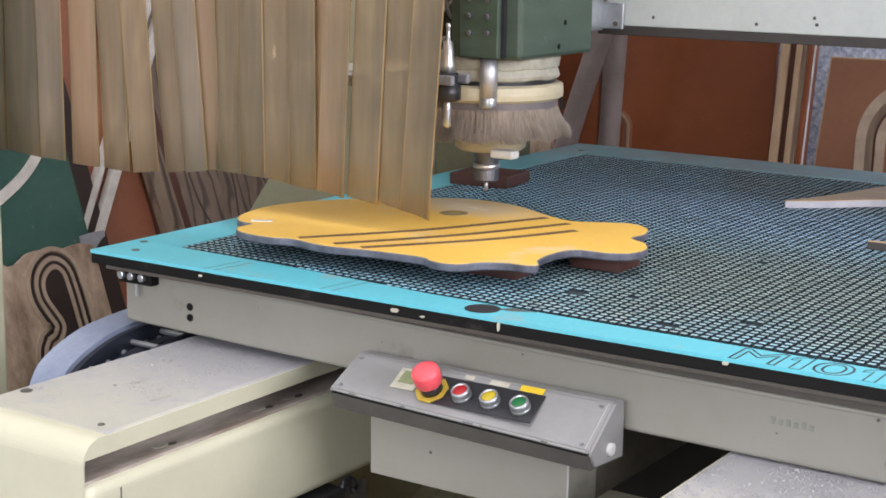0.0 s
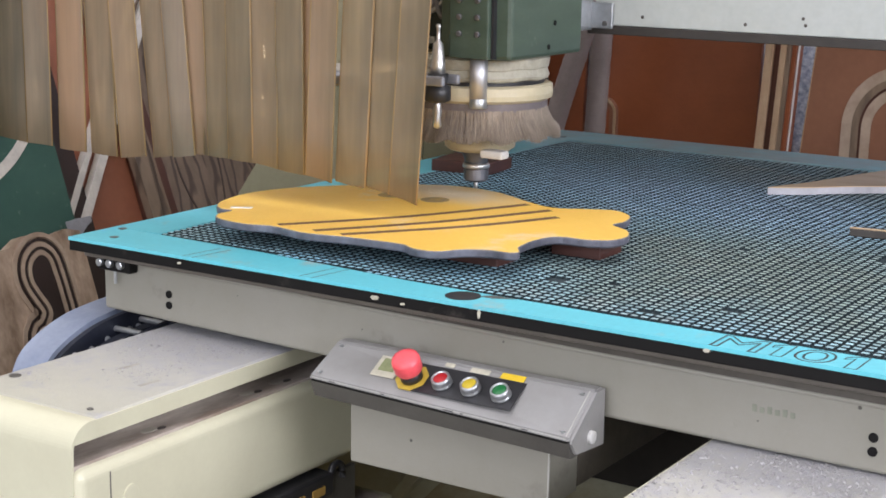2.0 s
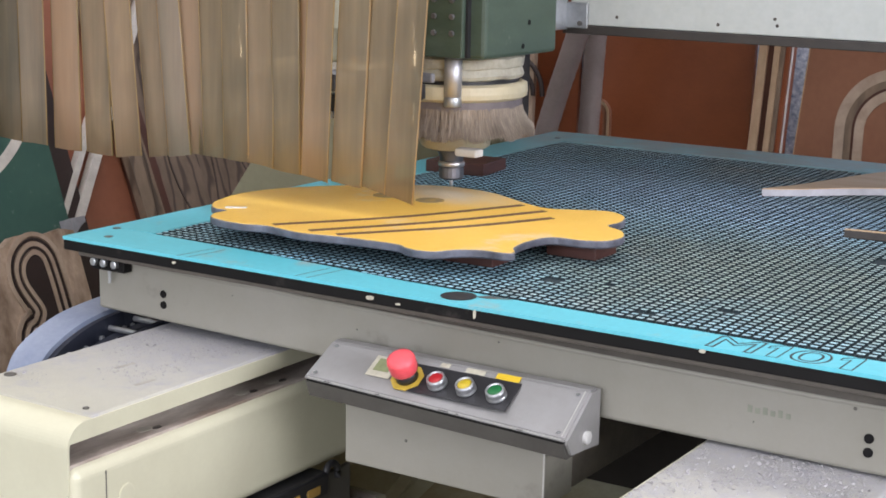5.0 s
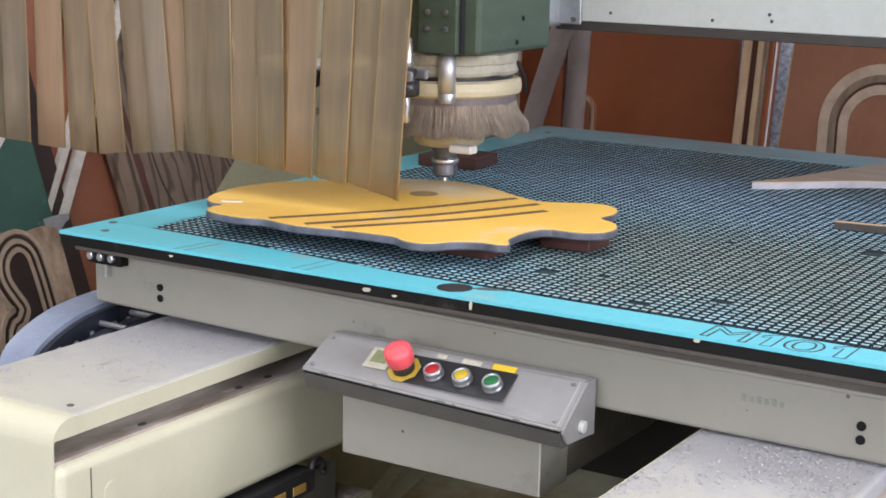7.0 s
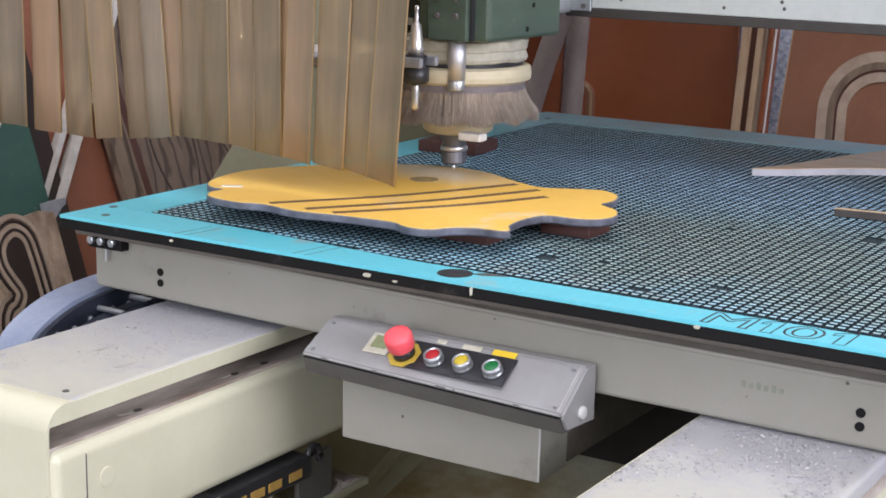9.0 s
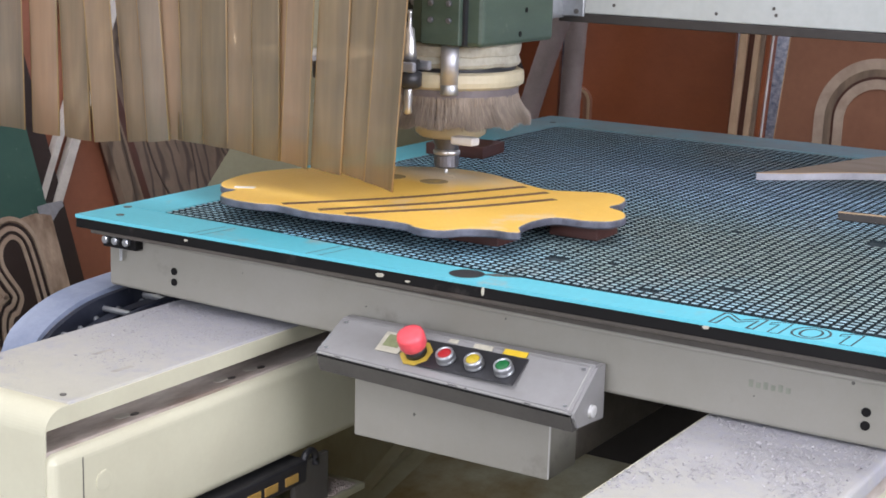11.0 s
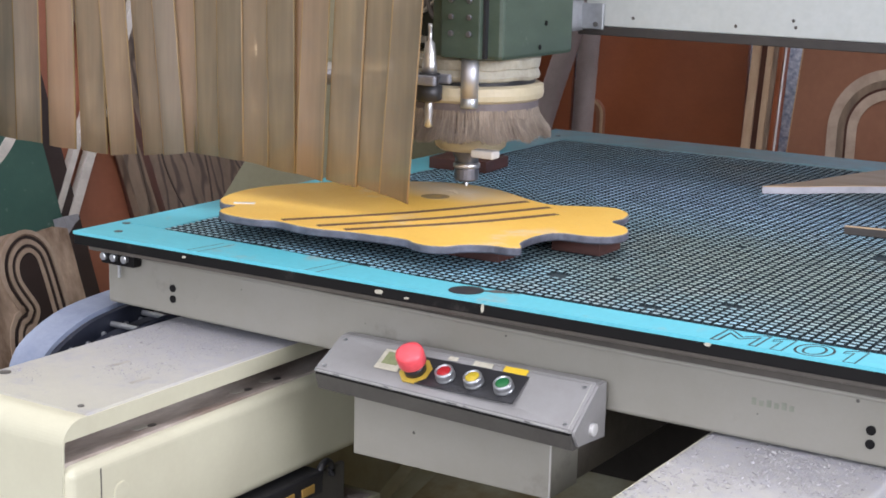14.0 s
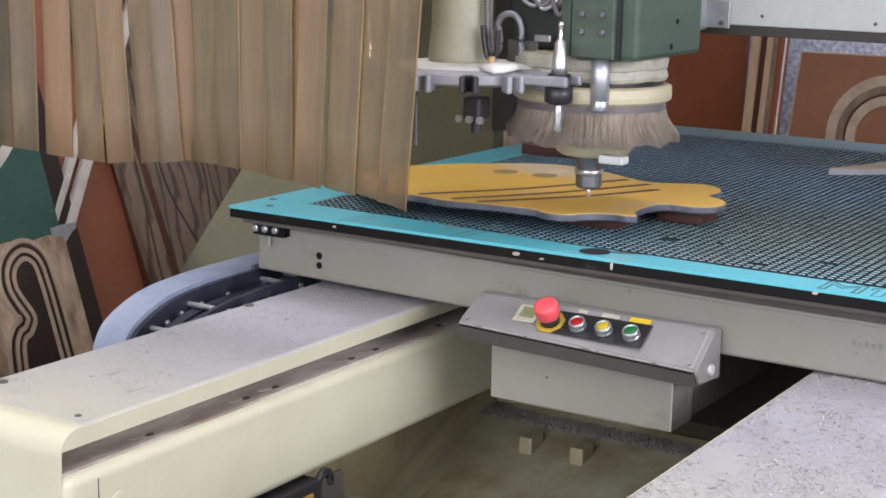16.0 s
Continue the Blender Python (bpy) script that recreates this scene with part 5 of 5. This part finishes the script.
def north_boards():
    sheet("leaning_board", -0.530, -0.038, 1.75, 2.52, 3.5, REDSHEET, "plain red-brown faced board leaning on the wall")
    sheet("leaning_board", -1.30, -0.60, 2.3, 2.60, 2.0, REDSHEET, "plain red-brown faced board leaning on the wall")
    for x0, x1, mt, y in ((-0.036, -0.013, PLYEDGE, 2.45), (-0.013, 0.006, DARKRED, 2.46), (0.006, 0.022, PLYEDGE, 2.45), (0.0225, 0.034, GREYWOOD, 2.455), (0.0345, 0.048, REDSHEET, 2.46), (0.0485, 0.053, WHITE, 2.445)):
        sheet("board_edge_on", x0, x1, 1.62, y, 2.5, mt, "board standing edge-on against the wall", 0.05 if x1 - x0 > 0.01 else 0.008, roll=2.6)
    root = thing("routed_board", (0.42, 2.485, 0), "brown-faced board with routed pale arched grooves", "board", "boards along the wall")
    m = Matrix.Translation((0.398, 2.485, 0.004)) @ pose(0, 0, 0, -2.2, 0, 0)
    bm = prism([(-0.350, 0.0), (0.36, 0.0), (0.36, 1.070), (-0.260, 1.066)], -0.009, 0.009, "y")
    bm.transform(m)
    part("panel", bm, BROWNSHEET, root)
    bm = prism([(-0.352, 0.0), (-0.350, 0.0), (-0.260, 1.066), (0.36, 1.070), (0.36, 1.073), (-0.263, 1.069)], -0.0095, 0.0095, "y")
    bm.transform(m)
    part("cut_edge", bm, PLYEDGE, root, "pale cut edge")
    for r0, r1, mt, lab in ((0.166, 0.139, RINGWOOD, "pale routed ring"), (0.1389, 0.120, GREYWOOD, "worn ring"), (0.1199, 0.113, DARKRED, "dark groove"), (0.1129, 0.088, RINGWOOD, "pale routed ring")):
        pts0 = [(-0.013 + r0 * math.cos(a * math.pi / 32), 0.857 + r0 * math.sin(a * math.pi / 32)) for a in range(33)]
        pts1 = [(-0.013 + r1 * math.cos(a * math.pi / 32), 0.857 + r1 * math.sin(a * math.pi / 32)) for a in range(32, -1, -1)]
        ol = pts0 + [(pts0[-1][0], 0.3), (pts1[0][0], 0.3)] + pts1 + [(pts1[-1][0], 0.3), (pts0[0][0], 0.3)]
        bm = prism(ol, -0.0115 if mt is not DARKRED else -0.0097, -0.008, "y")
        bm.transform(m)
        part("routed_ring", bm, mt, root, lab)
    # fat hoses hanging before the boards
    h = thing("dust_hose", (-0.55, 2.35, 0), "grey ribbed dust extraction hose hanging at the wall", "hose", "dust hoses")
    part("hose", ribbed([(-0.33, 2.35, 3.2), (-0.375, 2.35, 1.7), (-0.413, 2.35, 1.0), (-0.44, 2.35, 0.4), (-0.455, 2.35, 0.0)], 0.030), HOSE, h, smooth=True)
    h = thing("dust_hose", (-0.65, 2.3, 0), "grey ribbed dust extraction hose hanging at the wall", "hose", "dust hoses")
    part("hose", ribbed([(-0.005, 2.24, 3.2), (-0.255, 2.24, 1.7), (-0.375, 2.24, 1.2), (-0.485, 2.24, 0.85), (-0.625, 2.24, 0.35), (-0.705, 2.24, 0.0)], 0.031), HOSE, h, smooth=True)
    root, m, w = sheet("leaning_board", -1.05, -0.66, 1.2, 2.42, 3.0, PLYFACE, "worn plywood board with routed loops, leaning")
    for k in (0.12, 0.09):
        bm = bmesh.new()
        bm = tube([(w / 2 - 0.09 + k * math.cos(a), -0.009, 0.88 + k * math.sin(a)) for a in [i * 0.35 for i in range(0, 10)]], 0.007)
        bm.transform(m)
        part("routed_loop", bm, DARKBOARD, root, "dark routed loop")
    arch = thing("arched_offcut", (-0.46, 2.46, 0), "brown arched offcut with a routed pale line at the wall", "offcut")
    for r0, r1, y, mt, lab in ((0.043, 0.020, 2.450, BROWNSHEET, ""), (0.041, 0.033, 2.4475, PLYEDGE, "routed pale line")):
        turn = [a * math.pi / 20 for a in range(21)]
        ol = [(-0.450 + r0 * math.cos(a), 0.850 + r0 * math.sin(a)) for a in turn]
        ol += [(-0.450 - r0, 0.0), (-0.450 - r1, 0.0)] + [(-0.450 + r1 * math.cos(a), 0.850 + r1 * math.sin(a)) for a in turn[::-1]] + [(-0.450 + r1, 0.0), (-0.450 + r0, 0.0)]
        part("arch", prism(ol, y, y + 0.012, "y"), mt, arch, lab)


def ribbed(points, r):
    bm = bmesh.new()
    path = spline(points, 26)
    seg, rings = 14, []
    for i, p in enumerate(path):
        d = (path[min(i + 1, len(path) - 1)] - path[max(i - 1, 0)]).normalized()
        q = d.to_track_quat("Z", "Y")
        rr = r * (1.0 if i % 2 else 0.965)
        rings.append([bm.verts.new(p + q @ Vector((rr * math.cos(2 * math.pi * j / seg), rr * math.sin(2 * math.pi * j / seg), 0))) for j in range(seg)])
    for a, b in zip(rings, rings[1:]):
        for j in range(seg):
            bm.faces.new((a[j], a[(j + 1) % seg], b[(j + 1) % seg], b[j]))
    bm.faces.new(rings[0][::-1])
    bm.faces.new(rings[-1])
    return bm


def west_sheet(name, y0, y1, z1, x, lean, material, label, thick=0.018, ragged=0.0, seed=0, roll=0.0):
    """A board standing on the floor and leaning towards the west wall; its outline is given by its far and near edge."""
    root = thing(name, (x, (y0 + y1) / 2, 0), label, "board", "boards stacked by the machine")
    rnd = random.Random(seed)
    k = 14
    ol = [(y0, 0.0), (y1, 0.0)] + [(y1 + (y0 - y1) * i / k, z1 + (rnd.uniform(-ragged, ragged) if ragged else 0)) for i in range(k + 1)]
    mid = (y0 + y1) / 2
    bm = prism([(a - mid, b) for a, b in ol], 0, thick, "x")
    m = Matrix.Translation((x, mid, 0.004)) @ pose(0, 0, 0, 0, -lean, 0) @ pose(0, 0, 0, roll, 0, 0)
    bm.transform(m)
    part("panel", bm, material, root)
    return root, m, mid, thick


def west_boards():
    lean = 19
    # routed loop board in front
    root, m, mid, th = west_sheet("routed_board", 0.20, 0.728, 0.785, -0.525, lean, PLYFACE, "rough plywood board with routed dark loop pattern", 0.03, 0.016, 3)
    k = 1 / math.cos(radians(lean))
    loop = [(0.634, 0.40), (0.634, 0.55), (0.633, 0.66), (0.631, 0.705), (0.627, 0.733), (0.612, 0.745), (0.593, 0.738), (0.580, 0.722), (0.578, 0.698), (0.590, 0.669), (0.601, 0.646), (0.601, 0.625), (0.582, 0.601), (0.556, 0.575), (0.53, 0.40)]
    path = spline([(0, a - mid, b) for a, b in loop], 5)
    core = prism([(p.y, p.z) for p in path], th, th + 0.001, "x")
    core.transform(m)
    part("sunk_field", core, DARKBOARD, root, "dark sunk field")
    for off, w, mt in ((0.005, 0.009, RINGWOOD), (0.0145, 0.0055, DARKBOARD), (0.022, 0.009, RINGWOOD), (0.0315, 0.0055, DARKBOARD), (0.042, 0.009, RINGWOOD)):
        pts = []
        for i, p in enumerate(path):
            d = (path[min(i + 1, len(path) - 1)] - path[max(i - 1, 0)]).normalized()
            pts.append((p.y + d.z * off, p.z - d.y * off))
        bm = ribbon(pts, w, 0.0, 0.003, 1)
        bm.transform(Matrix(((0, 0, 1, th - 0.0005), (1, 0, 0, 0), (0, 1, 0, 0), (0, 0, 0, 1))))
        bm.transform(m)
        part("routed_line", bm, mt, root, "routed line")
    root, m, mid, th = west_sheet("dark_stack_strip", 0.730, 0.768, 0.80, -0.530, lean, DARKBOARD, "dark brown board edge in the stack", 0.032)
    bm = prism([(-0.0195, 0.800), (0.0195, 0.800), (0.0195, 0.788), (0.004, 0.781), (-0.0195, 0.763)], -0.001, th + 0.0012, "x")
    bm.transform(m)
    part("bruised_corner", bm, mat_once("bruised_grey_board", (0.30, 0.30, 0.32), 0.7), root, "bruised pale grey corner")
    g, m, mid, th = west_sheet("green_board", 0.0, 0.767, 2.15, -0.562, lean, GREENSHEET, "dark green faced board with a pale curved inlay")
    bm = ribbon([(0.48 - mid, 0.81 * k), (0.63 - mid, 0.875 * k), (0.715 - mid, 0.945 * k), (0.760 - mid, 1.03 * k)], 0.022, 0, 0.003)
    bm.transform(Matrix(((0, 0, 1, th - 0.001), (1, 0, 0, 0), (0, 1, 0, 0), (0, 0, 0, 1))))
    bm.transform(m)
    part("inlay", bm, LIP, g, "pale curved inlay")
    west_sheet("dark_stack_strip", 0.755, 0.833, 2.15, -0.585, lean, DARKBOARD, "dark brown narrow strip in the board stack", 0.02)
    west_sheet("pale_batten", 0.190, 0.211, 1.75, -0.580, lean, LIP, "pale batten leaning among the boards", 0.02, roll=-38)
    west_sheet("pale_batten", 0.145, 0.160, 1.75, -0.582, lean, LIP, "pale batten leaning among the boards", 0.02, roll=-38)
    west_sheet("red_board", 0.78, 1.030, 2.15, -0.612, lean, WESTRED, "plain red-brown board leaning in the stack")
    # dark strip stands for the shaded gap beside the red board
    west_sheet("dark_stack_strip", 1.004, 1.047, 2.15, -0.598, lean, DARKRED, "dark brown narrow strip in the board stack", 0.02)
    for y0, y1, x, r in ((1.040, 1.098, -0.575, 3), (1.235, 1.393, -0.71, 3), (1.385, 1.50, -0.745, 3), (1.50, 1.68, -0.775, 2)):
        root, m, mid, th = west_sheet("patterned_board", y0, y1, 2.0, x, lean, BURL, "weathered plywood offcut with dark wavy grain", 0.02, roll=r)
        o = (y1 - y0) * 0.1
        bm = ribbon([(o + (y1 - y0) * 0.22 * math.sin(i * 0.9 + y0 * 20), 0.35 + i * 0.085) for i in range(19)], 0.005, 0, 0.002, 5)
        bm.transform(Matrix(((0, 0, 1, th - 0.0005), (1, 0, 0, 0), (0, 1, 0, 0), (0, 0, 0, 1))))
        bm.transform(m)
        part("routed_line", bm, mat_once("dark_burnt_line", (0.085, 0.058, 0.042), 0.6), root, "dark wavy line")
    # another dark strip, in place of shade between two patterned boards
    west_sheet("dark_stack_strip", 1.100, 1.134, 2.0, -0.590, lean, DARKRED, "dark brown narrow strip in the board stack", 0.02, roll=3)


def post():
    solid("steel_post", cube((-0.50, -0.08, 0.0), (-0.30, 0.109, 2.6), 0.006), CREAM, "cream painted steel post beside the board stack", "post")


def floor_clutter():
    root = thing("cable_duct", (0.36, -0.02, 0), "black cable duct with yellow warning tape under the rail", "cable duct")
    part("duct", cube((0.300, -0.07, 0.612), (0.345, 0.122, 0.646), 0.004), PLATEBLACK, root)
    part("stand", cube((0.305, -0.05, 0), (0.335, 0.05, 0.612)), OLIVE, root)
    for y in (-0.045, -0.008, 0.028, 0.072):
        part("yellow_mark", cube((0.3445, y, 0.620), (0.3465, y + 0.028, 0.632), 0.0008), mat_once("dull_orange_tape", (0.48, 0.29, 0.07), 0.6), root, "yellow warning mark")
    part("hook", tube([(0.340, 0.118, 0.630), (0.340, 0.122, 0.648), (0.340, 0.134, 0.653), (0.340, 0.145, 0.645), (0.340, 0.146, 0.630)], 0.005), PLATEBLACK, root, "black cable hook", True)
    part("side_plate", cube((0.330, 0.102, 0.570), (0.338, 0.180, 0.640), 0.002), DARKGREY, root, "grey side plate")
    part("shelf", cube((0.225, 0.10, 0.560), (0.345, 0.26, 0.570), 0.002), OLIVEPALE, root)
    part("chip_heap", mound((0.24, 0.17), (0.340, 0.25), 0.570, 0.010, 1400, 9, (0.001, 0.003)), mat_once("pinkish_dust", (0.42, 0.36, 0.32), 0.9), root, "pale heap of chips and dust")


room()
bed()
rail_body(False)
rail_body(True)
for a, b, seed, cnt in ((0.112, 0.318, 3, 20000), (0.92, 1.12, 8, 24000)):
    ob = solid("wood_chips", rail_chips(a, b, seed, cnt, -0.24 if seed == 3 else -0.34, 0.75), CHIP, "grey wood chips strewn on the rail cover", "wood chips", kind="stuff")
TABLE = table()
BOX = control_box()
CHAIN, RUN = cable_chain()
PIECE = workpiece()
BLOCKS = [spacer(0.580, 0.300, 0.652, 0.362, 0.022), spacer(0.49, 0.185, 0.566, 0.24, 0.022), spacer(0.21, 0.24, 0.29, 0.32, 0.022), spacer(0.072, 0.785, 0.182, 0.880, 0.020, 6)]
LOOSE = leftovers()
HEAD = head()
CHANGER = tool_changer()
COVERBEAM = beam_cover()
gantry()
curtain()
north_boards()
west_boards()
post()
floor_clutter()


# ---- pads of the vacuum grid ----
# spots where the pads are worn away or clogged: across, along, radius
BARE = [(0.657, 0.171, 0.013), (0.821, 0.093, 0.012), (0.957, 0.531, 0.016), (0.731, 0.193, 0.008), (0.774, 0.481, 0.009), (0.897, 0.157, 0.008)]


def pads(root):
    base = BASE[root.name]
    h, d = PADW / 2, PADD / 2
    bm = bmesh.new()
    b = [bm.verts.new((sx * h, sy * d, 0)) for sx, sy in ((-1, -1), (1, -1), (1, 1), (-1, 1))]
    t = [bm.verts.new((sx * h * 0.94, sy * d * 0.94, 0.0038)) for sx, sy in ((-1, -1), (1, -1), (1, 1), (-1, 1))]
    for i in range(4):
        bm.faces.new((b[i], b[(i + 1) % 4], t[(i + 1) % 4], t[i]))
    bm.faces.new(t)
    one = bpy.data.meshes.new("grid_pad")
    bm.to_mesh(one)
    bm.free()
    one.materials.append(GROOVE)
    one.materials.append(PAD)
    one.polygons[4].material_index = 1
    verts, faces = [], []
    nx, ny = int((GX1 - GX0) / PITCH), int((GY1 - GY0) / PITCH)
    rnd = random.Random(2)
    for j in range(ny):
        for i in range(nx):
            x, y = GX0 + (i + 0.5) * PITCH, GY0 + (j + 0.5) * PITCH
            if any((x - a) ** 2 + (y - b) ** 2 < r * r for a, b, r in BARE) or y - h < front_line(x):
                continue
            if j < 6 and 0.45 < x < 1.10:
                ob = new("grid_pad", one)
                ob.parent = root
                ob.location = Vector((x, y, 0.9460)) - base
                continue
            k = len(verts)
            dz = rnd.uniform(-0.0003, 0.0002)
            for s, z in ((1.0, 0.0), (0.94, 0.0038 + dz)):
                verts += [(x + sx * h * s - base.x, y + sy * d * s - base.y, 0.9460 + z - base.z) for sx, sy in ((-1, -1), (1, -1), (1, 1), (-1, 1))]
            faces += [(k + q, k + (q + 1) % 4, k + 4 + (q + 1) % 4, k + 4 + q) for q in range(4)] + [(k + 4, k + 5, k + 6, k + 7)]
    me = bpy.data.meshes.new("grid_pads")
    me.from_pydata(verts, [], faces)
    me.materials.append(GROOVE)
    me.materials.append(PAD)
    me.polygons.foreach_set("material_index", [1 if i % 5 == 4 else 0 for i in range(len(faces))])
    ob = new("pad_field", me)
    ob.parent = root
    tagged(ob, "small teal rubber pads between grooves", kind="stuff")


for node in PAD.node_tree.nodes:
    if node.type == "TEX_COORD":
        node.object = TABLE
uneven(PAD)
pads(TABLE)


def motions():
    for ob in [TABLE, BOX, PIECE, *BLOCKS, *LOOSE]:
        x, y, z = BASE[ob.name]
        walk(ob, [(t, pose(x, y + d, z)) for t, d in TABLE_ROWS])
    x, y, z = BASE[CHAIN.name]
    walk(CHAIN, [(t, pose(x, y + d / 2, z + 0.009 * max(0.0, d) / 0.345)) for t, d in TABLE_ROWS])
    walk(RUN, [(t, pose(0, d / 2, 0.002 * max(0.0, d) / 0.345)) for t, d in TABLE_ROWS])
    for ob in (HEAD, CHANGER, COVERBEAM):
        x, y, z = BASE[ob.name]
        walk(ob, [(t, pose(x + a, y, z + b)) for t, a, b in HEAD_ROWS])


motions()
